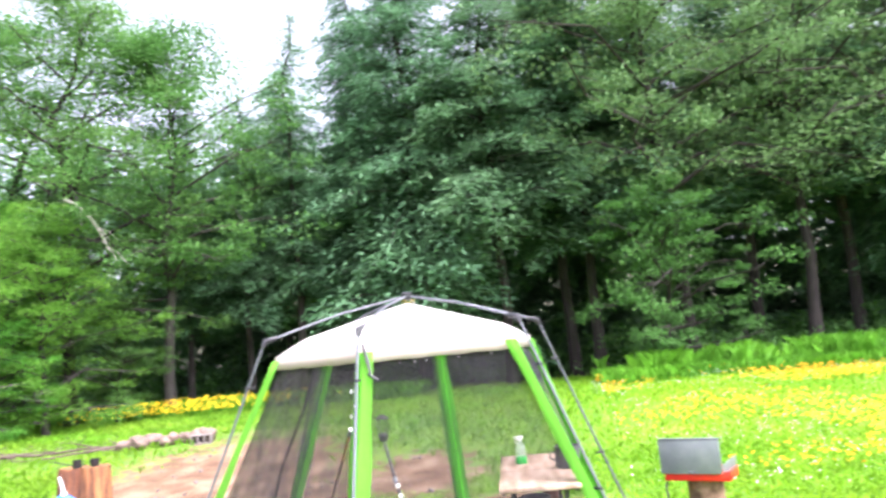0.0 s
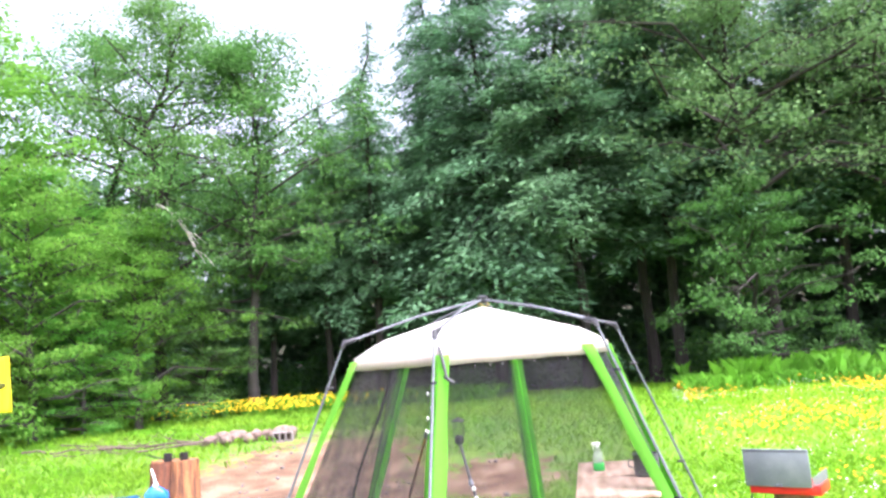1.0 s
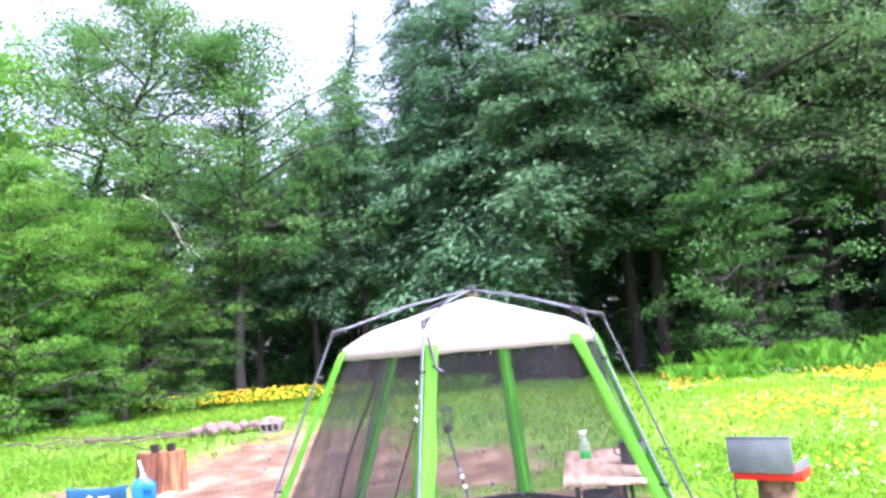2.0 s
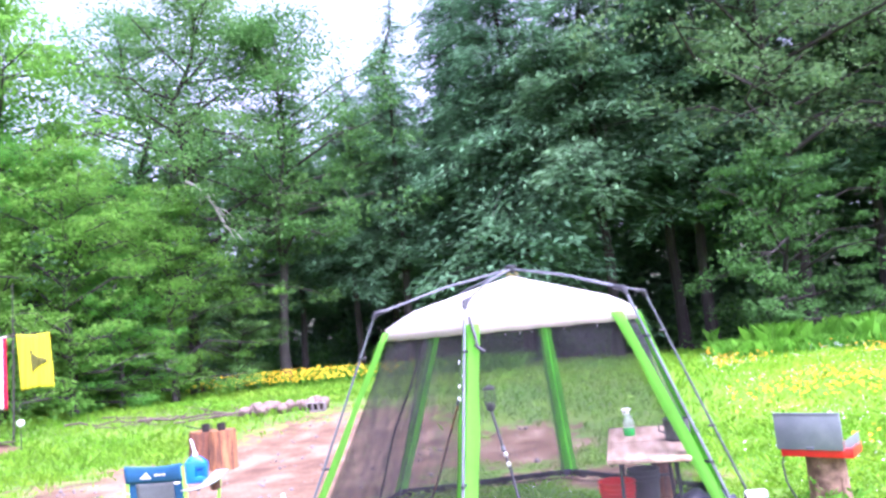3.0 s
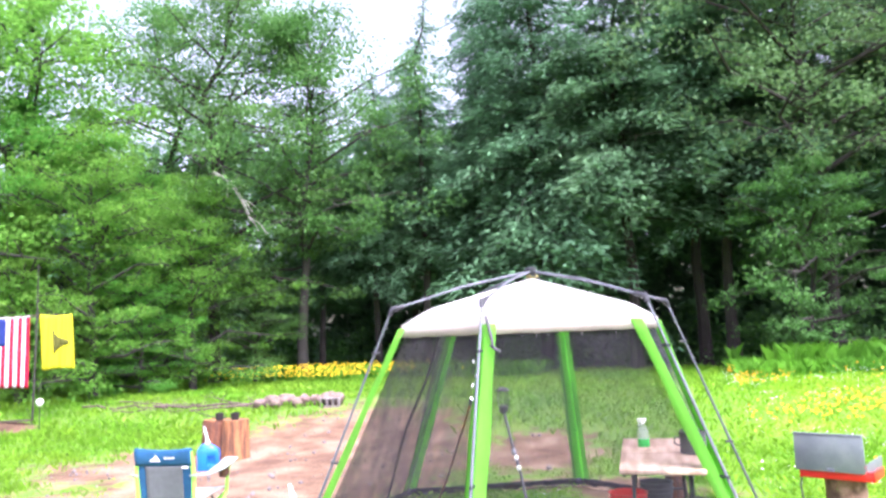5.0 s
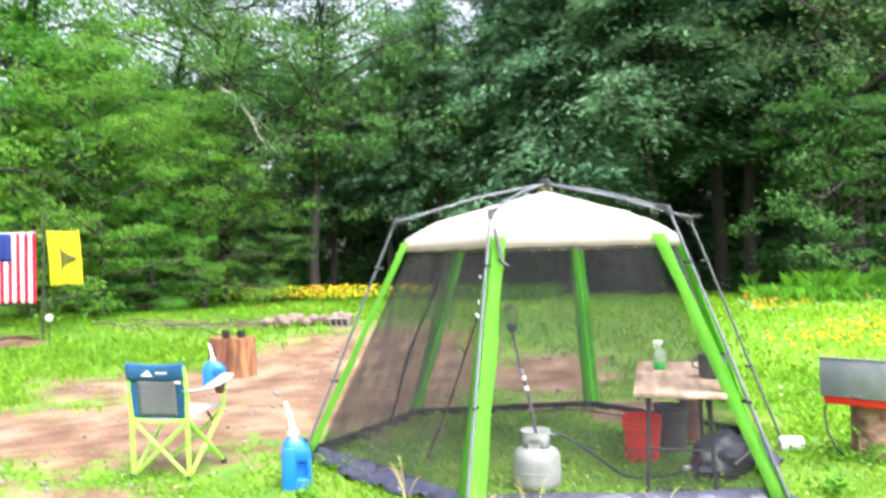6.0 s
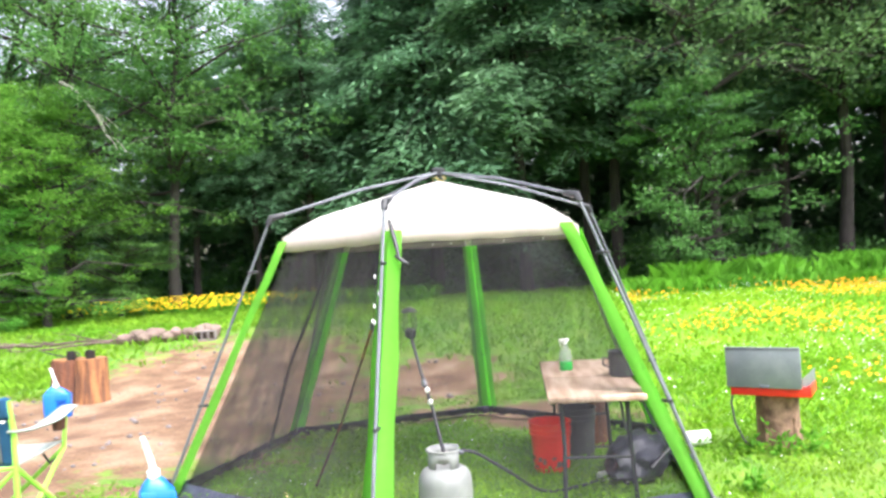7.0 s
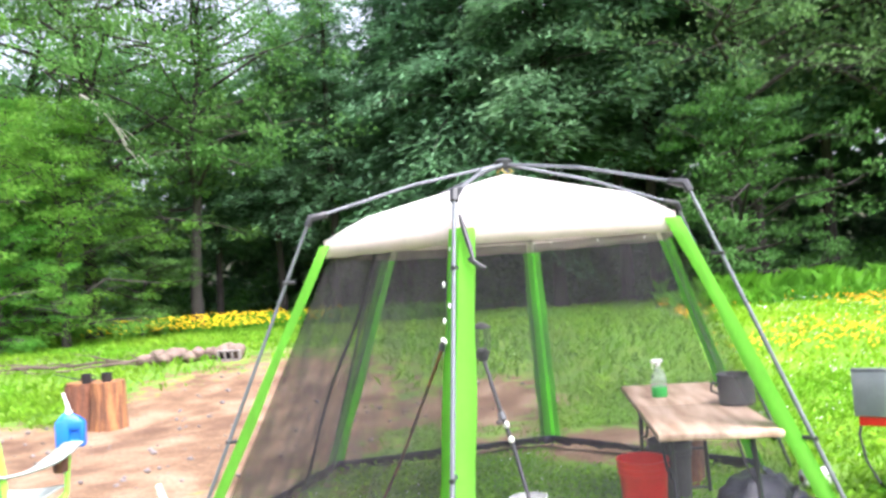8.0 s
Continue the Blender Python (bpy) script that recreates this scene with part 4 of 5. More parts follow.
def camp_chair():
    cx, cy = -2.63, -1.26
    t = thing("camp_chair", cx, cy, z_at(cx, cy), 8, label="folding camp chair with lime frame, navy back and grey mesh", category="chair")
    w, d, seat = 0.228, 0.25, 0.45
    R = 0.0155
    bl, br, fl, fr = (-w, -d, 0.01), (w, -d, 0.01), (-w, d, 0.01), (w, d, 0.01)
    # crossing legs on the four sides
    for a, b in (((-w, -d), (w, -d)), ((w, -d), (-w, -d)), ((-w, d), (w, d)), ((w, d), (-w, d)), ((-w, -d), (-w, d)), ((-w, d), (-w, -d)), ((w, -d), (w, d)), ((w, d), (w, -d))):
        part("leg", tube(fresh(), [(a[0], a[1], 0.02), (b[0], b[1], seat - 0.02)], R * 0.85, 8), M_LIME_TUBE, t)
    for p in (bl, br, fl, fr):
        part("foot", spun(fresh(), [(0.022, -0.005), (0.024, 0.0), (0.022, 0.03), (0.014, 0.04)], 12, p[0], p[1]), M_BLACK, t)
    for s in (-1, 1):
        part("back_post", tube(fresh(), [(s * w, -d, 0.02), (s * w, -d - 0.01, seat), (s * (w + 0.01), -d - 0.03, 0.66), (s * (w - 0.005), -d - 0.05, 0.84)], R, 8), M_LIME_TUBE, t)
        part("arm_post", tube(fresh(), [(s * w, d, seat - 0.03), (s * (w + 0.01), d, seat + 0.08), (s * (w + 0.02), d + 0.005, 0.64)], R * 0.8, 8), M_LIME_TUBE, t)
        bm = fresh()
        rows = []
        for k in range(13):
            u = k / 12
            y = -d - 0.06 + (2 * d + 0.13) * u
            z = 0.665 - 0.035 * math.sin(math.pi * u) + 0.03 * u * u
            wide = 0.022 + 0.035 * smooth(0.35, 0.7, u)
            rows.append([bm.verts.new((s * (w + 0.012) + q * wide, y, z + 0.004 * (q == 0))) for q in (-1, 0, 1)])
        for a, b in zip(rows, rows[1:]):
            for q in (0, 1):
                bm.faces.new((a[q], a[q + 1], b[q + 1], b[q]))
        arm = part("armrest", bm, M_CHAIR_PALE, t, "pale grey padded armrest")
        arm.modifiers.new("cloth", "SOLIDIFY").thickness = 0.012
        part("cup_holder", spun(fresh(), [(0.034, 0.56), (0.038, 0.565), (0.042, 0.645), (0.040, 0.648), (0.036, 0.57)], 16, s * (w + 0.012), d - 0.06), M_CUT, arm, "brown mesh cup holder")
    part("back_bar", tube(fresh(), [(-w, -d - 0.005, seat - 0.01), (0, -d - 0.012, seat - 0.03), (w, -d - 0.005, seat - 0.01)], R * 0.8, 8), M_LIME_TUBE, t)

    def cloth(name, corner, nx, ny, mat, label, thick=0.008):
        bm = fresh()
        g = [[bm.verts.new(corner(i / nx, j / ny)) for i in range(nx + 1)] for j in range(ny + 1)]
        for j in range(ny):
            for i in range(nx):
                bm.faces.new((g[j][i], g[j][i + 1], g[j + 1][i + 1], g[j + 1][i]))
        ob = part(name, bm, mat, t, label)
        ob.modifiers.new("cloth", "SOLIDIFY").thickness = thick
        return ob

    def back(u, v, off=0.0):
        x = (u * 2 - 1) * (w + 0.004)
        z = seat - 0.005 + v * 0.41 - 0.02 * math.sin(math.pi * u) * v * v
        y = -d - 0.005 - 0.055 * v + 0.035 * math.sin(math.pi * u) - off
        return (x, y, z)
    cloth("seat", lambda u, v: ((u * 2 - 1) * w, -d + 2 * d * v, seat + 0.03 * v - 0.045 * math.sin(math.pi * u) * math.sin(math.pi * (0.15 + 0.7 * v))), 12, 12, M_CHAIR_PALE, "pale grey sling seat")
    b = cloth("backrest", lambda u, v: back(u, v), 16, 18, M_NAVY, "navy canvas backrest", 0.014)
    mesh_win = cloth("mesh_window", lambda u, v: back(0.15 + 0.66 * u, 0.04 + 0.66 * v, 0.012), 10, 10, M_CHAIR_NET, "grey mesh panel in the backrest", 0.003)
    mesh_win.parent = b
    band = cloth("head_roll", lambda u, v: back(u, 0.70 + 0.33 * v, 0.014 + 0.010 * math.sin(math.pi * v)), 16, 6, M_NAVY, "", 0.008)
    band.parent = b
    bm = fresh()
    for tri in (((0.27, 0.80), (0.44, 0.80), (0.36, 0.93)), ((0.24, 0.80), (0.33, 0.80), (0.30, 0.86))):
        bm.faces.new([bm.verts.new(Vector(back(u, v, 0.032))) for u, v in tri])
    for u0, u1 in ((0.50, 0.56), (0.575, 0.63), (0.645, 0.70)):
        bm.faces.new([bm.verts.new(Vector(back(u, v, 0.032))) for u, v in ((u0, 0.85), (u1, 0.85), (u1, 0.885), (u0, 0.885))])
    mark = part("printed_mark", bm, M_WHITE, t, "small white printed mark")
    mark.parent = b
    tag = part("tag", box(fresh(), 0.17, -0.325, 0.715, 0.215, -0.318, 0.730, 0.001), M_WHITE, t, "small white sewn tag")
    tag.parent = b
    part("strap", tube(fresh(), [(w - 0.05, d * 0.4, seat - 0.02), (w - 0.03, d * 0.55, 0.36), (w - 0.02, d * 0.8, 0.38), (w, d, seat - 0.02)], 0.008, 6), M_BLACK, t)


def stumps():
    spots = ((-5.86, 3.60, 0.205, 0.60, M_CUT, 31, "thick dark-barked stump at the edge of the bare earth"), (-5.53, 3.62, 0.20, 0.60, M_CUT_PALE, 32, "split reddish log standing against the stump"))
    for x, y, r, h, mat, seed, label in spots:
        t = thing("tree_stump", x, y, z_at(x, y) - 0.02, seed * 20, label=label, category="stump", group="stumps on the pad")
        bm = fresh()
        n = 30
        rings = []
        for k in range(9):
            z = h * k / 8
            ring = []
            for q in range(n):
                a = 2 * math.pi * q / n
                rr = r * (1 + 0.09 * noise.noise(Vector((math.cos(a) * 1.8 + seed, math.sin(a) * 1.8, z * 1.2))) + 0.05 * noise.noise(Vector((math.cos(a) * 6 + seed, math.sin(a) * 6, z))) + 0.10 * (1 - k / 8) ** 4)
                ring.append(bm.verts.new((rr * math.cos(a), rr * math.sin(a), z + 0.02 * noise.noise(Vector((math.cos(a), math.sin(a), seed))) * (k == 8))))
            rings.append(ring)
        for a, b in zip(rings, rings[1:]):
            for q in range(n):
                bm.faces.new((a[q], a[(q + 1) % n], b[(q + 1) % n], b[q]))
        part("bark", bm, mat, t)
        part("cut_face", spun(fresh(), [(r * 0.97, h - 0.02), (r * 0.96, h + 0.006), (0.02, h + 0.008)], n), M_CUT_PALE, t, "rough sawn top")
        for k in range(7):
            a = radians(170 + k * 30)
            part("bark_ridge", tube(fresh(), [(r * 1.06 * math.cos(a), r * 1.06 * math.sin(a), 0.01), (r * 1.0 * math.cos(a + 0.06), r * 1.0 * math.sin(a + 0.06), h * 0.55), (r * 1.0 * math.cos(a), r * 1.0 * math.sin(a), h * 0.97)], [0.03, 0.022, 0.015], 6), mat, t)
    for k, (x, y, label) in enumerate(((-5.74, 3.50, "black enamel mug on the stump"), (-5.50, 3.56, "dark blue-black mug on the split log"))):
        t = thing("mug", x, y, z_at(x, y) + 0.585, 30 + 140 * k, label=label, category="mug", group="mugs on the stump")
        part("body", spun(fresh(), [(0.055, 0), (0.06, 0.01), (0.062, 0.11), (0.064, 0.115), (0.058, 0.115), (0.055, 0.02)], 20), M_BLACK, t)
        part("handle", tube(fresh(), [(0.06, 0, 0.09), (0.095, 0, 0.085), (0.095, 0, 0.04), (0.06, 0, 0.03)], 0.007, 6), M_BLACK, t)
    t = thing("stick", -5.78, 3.56, z_at(-5.8, 3.6) + 0.60, 200, label="thin dry stick lying across the stump", category="stick")
    part("shaft", tube(fresh(), [(-0.10, 0, 0.012), (0.1, 0.02, 0.03), (0.36, 0.05, 0.12)], [0.010, 0.009, 0.005], 6), M_BLACK, t)


def rocks():
    gen = np.random.default_rng(5)
    for k in range(11):
        u = k / 10
        x, y = -7.35 + 1.50 * u + gen.normal() * 0.05, 7.30 + 0.30 * u + gen.normal() * 0.10
        t = thing("field_stone", x, y, z_at(x, y) + 0.02, gen.random() * 360, label="rounded pinkish-brown field stone in a low row", category="stone", group="row of stones")
        bm = fresh()
        bmesh.ops.create_icosphere(bm, subdivisions=3, radius=1.0)
        s = gen.uniform(0.10, 0.18)
        off = Vector(gen.normal(size=3) * 5)
        for v in bm.verts:
            p = v.co * (1 + 0.35 * noise.noise(v.co * 1.3 + off) + 0.10 * noise.noise(v.co * 4 + off))
            v.co = Vector((p.x * s * 1.25, p.y * s, (p.z + 0.6) * s * 0.95))
        part("stone", bm, M_ROCK, t)
    t = thing("concrete_block", -5.88, 7.42, z_at(-5.88, 7.42) - 0.01, 14, label="hollow concrete block lying on its side by the stones", category="concrete block")
    bm = fresh()
    box(bm, -0.20, -0.095, 0, 0.20, 0.095, 0.03, 0.004)
    box(bm, -0.20, -0.095, 0.16, 0.20, 0.095, 0.19, 0.004)
    for x in (-0.20, -0.076, 0.048, 0.170):
        box(bm, x, -0.095, 0.03, x + 0.03, 0.095, 0.16)
    part("block", bm, M_BLOCK, t, smooth=False)
    # a dark sheet across the open cores paints in their shade
    part("backing", box(fresh(), -0.17, 0.06, 0.03, 0.17, 0.08, 0.16), M_CORE_SHADE, t, "dark sheet standing in for the shade inside the cores")


def fallen_branches():
    gen = np.random.default_rng(9)
    lines = (((-11.6, 6.7), (-9.2, 6.55), 0.035), ((-9.6, 6.6), (-7.2, 7.15), 0.05), ((-8.6, 6.4), (-6.9, 7.0), 0.03), ((-11.0, 7.2), (-8.4, 6.9), 0.025), ((-7.9, 6.7), (-6.7, 7.3), 0.04), ((-10.4, 6.2), (-8.8, 6.6), 0.02))
    for (x0, y0), (x1, y1), r in lines:
        t = thing("fallen_branch", x0, y0, z_at(x0, y0), label="dry grey-brown fallen branch lying in the grass", category="branch", group="fallen branches")
        pts = []
        for k in range(8):
            u = k / 7
            x, y = x0 + (x1 - x0) * u + gen.normal() * 0.04, y0 + (y1 - y0) * u + gen.normal() * 0.05
            pts.append(Vector((x - x0, y - y0, z_at(x, y) - z_at(x0, y0) + r + 0.05 + 0.05 * gen.random())))
        bm = tube(fresh(), pts, [r * (1 - 0.6 * k / 7) * 0.75 for k in range(8)], 7)
        part("limb", bm, M_DEAD, t)
        for k in range(2, 7):
            d = Vector((gen.normal() * 0.25, gen.normal() * 0.25, 0.05 + gen.random() * 0.22))
            part("twig", tube(fresh(), [pts[k], pts[k] + d * 0.5, pts[k] + d + Vector((0.05, 0, 0))], [r * 0.3, r * 0.2, 0.004], 5), M_DEAD, t)


def flag(name, a, b, top, low, stripes, label, sway=0.0):
    """A flag hung upright from a rope: a and b are the ends of its top edge in plan."""
    t = thing(name, a[0], a[1], top, label=label, category="flag")
    dx, dy = b[0] - a[0], b[1] - a[1]
    n, m = 26, 18
    side = Vector((-dy, dx, 0)).normalized()
    drop = top - low

    def at(u, v, off=0.0):
        fold = 0.035 * math.sin(u * 15 + v * 2) * (0.3 + v) + 0.02 * math.sin(u * 31 + v * 5)
        return Vector((dx * (u + sway * v), dy * (u + sway * v), -drop * v * (1 - 0.03 * math.sin(u * 3)) - 0.03 * math.sin(math.pi * u) * (1 - v))) + side * (fold + off)

    def patch(pname, u0, u1, v0, v1, mat, plabel="", off=0.0):
        k, j = max(2, int(n * (u1 - u0)) + 1), max(2, int(m * (v1 - v0)) + 1)
        bm = fresh()
        g = [[bm.verts.new(at(u0 + (u1 - u0) * i / k, v0 + (v1 - v0) * q / j, off)) for i in range(k + 1)] for q in range(j + 1)]
        for q in range(j):
            for i in range(k):
                bm.faces.new((g[q][i], g[q][i + 1], g[q + 1][i + 1], g[q + 1][i]))
        ob = part(pname, bm, mat, t, plabel)
        ob.modifiers.new("cloth", "SOLIDIFY").thickness = 0.003
        return ob
    stripes(patch)
    return t


def flags():
    def us(patch):
        for k in range(13):
            u0, u1 = k / 13, (k + 1) / 13
            mat = M_FLAGRED if k % 2 == 0 else M_FLAGWHITE
            patch("stripe", u0, u1, 0.40 if k < 7 else 0.0, 1.0, mat)
        patch("canton", 0.0, 7 / 13, 0.0, 0.40, M_FLAGBLUE, "dark blue field")
        patch("sleeve", 0.0, 1.0, -0.02, 0.0, M_FLAGWHITE, "white hoist edge")

    def gold(patch):
        patch("cloth", 0.0, 1.0, 0.0, 1.0, M_YFLAG, "bright yellow cloth")
        for u0, u1, v0, v1 in ((0.36, 0.43, 0.28, 0.72), (0.43, 0.50, 0.36, 0.66), (0.50, 0.57, 0.40, 0.63), (0.57, 0.66, 0.43, 0.60), (0.66, 0.76, 0.45, 0.57), (0.76, 0.85, 0.47, 0.55)):
            patch("emblem", u0, u1, v0, v1, M_OLIVE, "dark olive emblem", -0.006)
            patch("emblem", u0, u1, v0, v1, M_OLIVE, "", 0.006)
    flag("striped_flag", (-11.56, 4.05), (-10.98, 4.70), 2.27, 0.88, us, "red and white striped flag hung upright by the trees")
    flag("yellow_flag", (-11.62, 5.50), (-11.18, 5.92), 2.36, 1.20, gold, "yellow flag with a dark emblem hung upright by the trees", sway=0.12)
    rope = thing("flag_rope", 0, 0, 0, label="thin rope between saplings that carries the flags", category="rope")
    part("rope", tube(fresh(), [(-11.9, 3.3, 2.42), (-11.56, 4.05, 2.28), (-10.98, 4.70, 2.28), (-11.62, 5.50, 2.37), (-11.18, 5.92, 2.37), (-12.9, 8.2, 2.9)], 0.005, 5), M_DEAD, rope)
    for x, y, h in ((-11.9, 3.3, 2.9), (-11.66, 5.42, 3.4)):
        p = thing("sapling", x, y, z_at(x, y) - 0.05, label="thin bare sapling trunk beside the flags", category="sapling", group="saplings by the flags")
        part("stem", tube(fresh(), [(0, 0, 0), (0.03, 0.02, h * 0.5), (0.0, 0.06, h)], [0.022, 0.018, 0.008], 8), M_BARK_GREY, p)
    g = thing("garden_light", -10.95, 4.95, z_at(-10.95, 4.95), label="white globe garden light on a thin stake", category="light")
    part("stake", tube(fresh(), [(0, 0, -0.02), (0, 0, 0.52)], 0.010, 6), M_BLACK, g)
    part("globe", spun(fresh(), [(0.02, 0.50), (0.055, 0.53), (0.07, 0.58), (0.055, 0.63), (0.015, 0.65)], 16), M_WHITE, g)
    b = thing("board", -11.9, 5.0, z_at(-11.9, 5.0) + 0.12, 30, label="weathered grey board lying on the earth mound", category="board")
    part("plank", box(fresh(), -0.5, -0.07, 0.06, 0.5, 0.07, 0.09, 0.006), M_DEAD, b)


def string_lights():
    """Small white bulbs on a wire down the front corner and along the eave."""
    t = thing("string_lights", 0, 0, 0, label="string of small white bulbs along the front corner of the tent", category="string lights")
    a = LEG_ANGLES[0]
    e, f = Vector((math.cos(a) * EAVE_R, math.sin(a) * EAVE_R, EAVE_Z)), Vector((*FOOT_XY[0], 0))
    side = Vector((-0.055, -0.02, 0))
    wire = [e + Vector((-0.03, 0.02, -0.03)), e + side * 0.7 + Vector((0, 0, -0.08))]
    wire += [e.lerp(f, u) + side * (1.0 + 0.2 * math.sin(u * 40)) for u in (0.12, 0.2, 0.28, 0.36)]
    wire += [Vector((-0.22, -1.46, 1.02)), Vector((-0.19, -1.36, 1.12))]
    part("wire", tube(fresh(), wire, 0.0016, 5), M_BLACK, t)
    spots = [e + side + Vector((0, 0, -0.10)), e + side * 0.8 + Vector((0, 0, -0.17))] + [e.lerp(f, u) + side * (1.05 + 0.25 * math.sin(u * 50)) for u in (0.16, 0.22, 0.26, 0.315)]
    k2 = LEG_ANGLES[1]
    e2 = Vector((math.cos(k2) * EAVE_R, math.sin(k2) * EAVE_R, EAVE_Z))
    along = [e.lerp(e2, u) * 0.99 for u in (0.05, 0.22, 0.32, 0.40, 0.62, 0.85)]
    for p in along:
        p.z = EAVE_Z - 0.082
    part("wire", tube(fresh(), along, 0.0016, 5), M_BLACK, t)
    spots += [p - Vector((0, 0, 0.012)) for p in along[1:]]
    for k, s in enumerate(spots):
        r = 0.007 if k < 6 else 0.0035
        part("bulb", spun(fresh(), [(r * 0.4, s.z - r * 2), (r, s.z - r * 0.8), (r, s.z + r * 0.7), (r * 0.4, s.z + r * 2)], 10, s.x, s.y), M_WHITE, t)


def light_stake():
    t = thing("light_stake", -0.90, -0.50, z_at(-0.90, -0.50), label="thin brown stick with a small white light at its tip", category="stake")
    tip = Vector((STAKE_TIP[0] + 0.90, STAKE_TIP[1] + 0.50, STAKE_TIP[2] - t.location.z))
    part("shaft", tube(fresh(), [(0, 0, 0), tip * 0.5 + Vector((0.02, 0, 0)), tip], [0.009, 0.008, 0.007], 7), M_CUT, t)
    part("clamp", tube(fresh(), [tip, tip + Vector((0.01, 0, 0.04))], 0.012, 8), M_BLACK, t)
    part("bulb", spun(fresh(), [(0.003, tip.z + 0.03), (0.009, tip.z + 0.038), (0.009, tip.z + 0.05), (0.003, tip.z + 0.06)], 10, tip.x + 0.01, tip.y), M_WHITE, t)


def tent_trim():
    tent = [o for o in scene.objects if o.name == "screen_house"][0]
    # door zip in the side panel, and the strap that hangs at the front corner
    foot_l, foot_b = [Vector((*FOOT_XY[k], -0.05)) for k in (5, 4)]
    eave_l, eave_b = [Vector((math.cos(LEG_ANGLES[k]) * EAVE_R, math.sin(LEG_ANGLES[k]) * EAVE_R, EAVE_Z - 0.02)) for k in (5, 4)]
    top, low = eave_l.lerp(eave_b, 0.62) * 0.95, foot_l.lerp(foot_b, 0.66) * 0.95
    top.z, low.z = EAVE_Z - 0.02, -0.04
    line = [top.lerp(low, u) + Vector((0.015 * math.sin(u * 7), 0.03 * math.sin(u * 9), 0)) for u in [k / 14 for k in range(15)]]
    part("zip", tube(fresh(), line, 0.014, 6), M_BLACK, tent, "black door zip")
    a = LEG_ANGLES[0]
    e = Vector((math.cos(a) * (EAVE_R + 0.05), math.sin(a) * (EAVE_R + 0.05), EAVE_Z))
    part("strap", tube(fresh(), [e + Vector((0.01, 0, 0.06)), e + Vector((0.03, -0.01, -0.02)), e + Vector((0.055, -0.04, -0.10)), e + Vector((0.07, -0.06, -0.16))], [0.008, 0.014, 0.013, 0.008], 7), M_BLACK, tent, "black tie strap")
    part("strap", tube(fresh(), [e + Vector((0.05, -0.05, -0.15)), e + Vector((0.10, -0.07, -0.19)), e + Vector((0.125, -0.07, -0.20))], [0.012, 0.014, 0.010], 7), M_BLACK, tent)


def dead_limb():
    tree = [o for o in scene.objects if o.name.startswith("maple_tree")][0]
    x, y, z = tree.location
    pts = [(-13.0, 13.3, 5.9), (-12.4, 12.3, 6.6), (-12.0, 11.9, 6.75), (-11.5, 11.9, 6.45), (-11.2, 12.1, 5.9), (-11.05, 12.3, 5.35)]
    bm = tube(fresh(), [Vector(p) - Vector((x, y, z)) for p in pts], [0.06, 0.055, 0.05, 0.04, 0.026, 0.01], 7)
    gen = np.random.default_rng(3)
    for k in range(12):
        p = Vector(pts[3 + k % 3]) - Vector((x, y, z))
        d = Vector((0.3 + 0.3 * gen.random(), gen.normal() * 0.2, -0.3 - 0.4 * gen.random()))
        tube(bm, [p, p + d * 0.5 + Vector((0, 0, 0.08)), p + d], [0.018, 0.013, 0.006], 5)
    part("dead_limb", bm, M_DEAD_PALE, tree, "bare grey dead limb")


STAKE_TIP = (-0.19, -1.36, 1.08)
folding_table()
spray_bottle()
cooking_pot()
propane_tank()
lantern_post()
gas_hose()
bucket("bucket", 0.705, 0.0, M_RED, "bright red plastic bucket with worn print on the grass", turn=-20)
under_table()
camp_stove()
paper_roll()
red_canister()
gas_can(-1.48, -1.46, 35, "blue plastic fuel can with a white spout beside the tent")
gas_can(-5.27, 2.60, 25, "blue plastic fuel can with a white spout against the stump", 1.5)
camp_chair()
stumps()
rocks()
fallen_branches()
flags()
string_lights()
light_stake()
tent_trim()
dead_limb()

# ---- grass, weeds and flowers ----


def blades(gen, x, y, low, high, wide, lean=0.35):
    n = len(x)
    h = gen.uniform(low, high, n)
    up = unit(np.stack([gen.normal(size=n) * lean, gen.normal(size=n) * lean, np.ones(n)], -1))
    a = gen.random(n) * np.pi
    side = np.stack([np.cos(a), np.sin(a), np.zeros(n)], -1)
    base = np.stack([x, y, height(x, y) + 0.0], -1)
    w = side * (wide * gen.uniform(0.7, 1.4, n))[:, None]
    bend = np.stack([gen.normal(size=n), gen.normal(size=n), -0.6 * np.ones(n)], -1) * (h * 0.22)[:, None]
    v = np.stack([base - w, base + w, base + up * (h * 0.6)[:, None] + w * 0.7, base + up * h[:, None] + bend], 1).reshape(-1, 3)
    return v, np.arange(len(v)).reshape(-1, 4)


def scatter(gen, n, x0, x1, y0, y1, keep):
    x, y = gen.uniform(x0, x1, n), gen.uniform(y0, y1, n)
    m = gen.random(n) < keep(x, y)
    return x[m], y[m]


def patchy(x, y, s, seed):
    return 0.5 + 0.25 * (np.sin(x * s + seed) * np.sin(y * s * 1.3 + seed * 2) + np.sin((x + y) * s * 0.73 + seed * 3) * np.sin((x - 1.7 * y) * s * 0.51 + seed))


def stuff(name, v, f, mat, label, category):
    ob = sheet(name, v, f, mat)
    return tagged(ob, label, category, kind="stuff")


def bare(x, y):
    return smooth(0.25, 0.6, earthy(x, y) + 0.35 * (patchy(x, y, 4.0, 2.0) - 0.5))


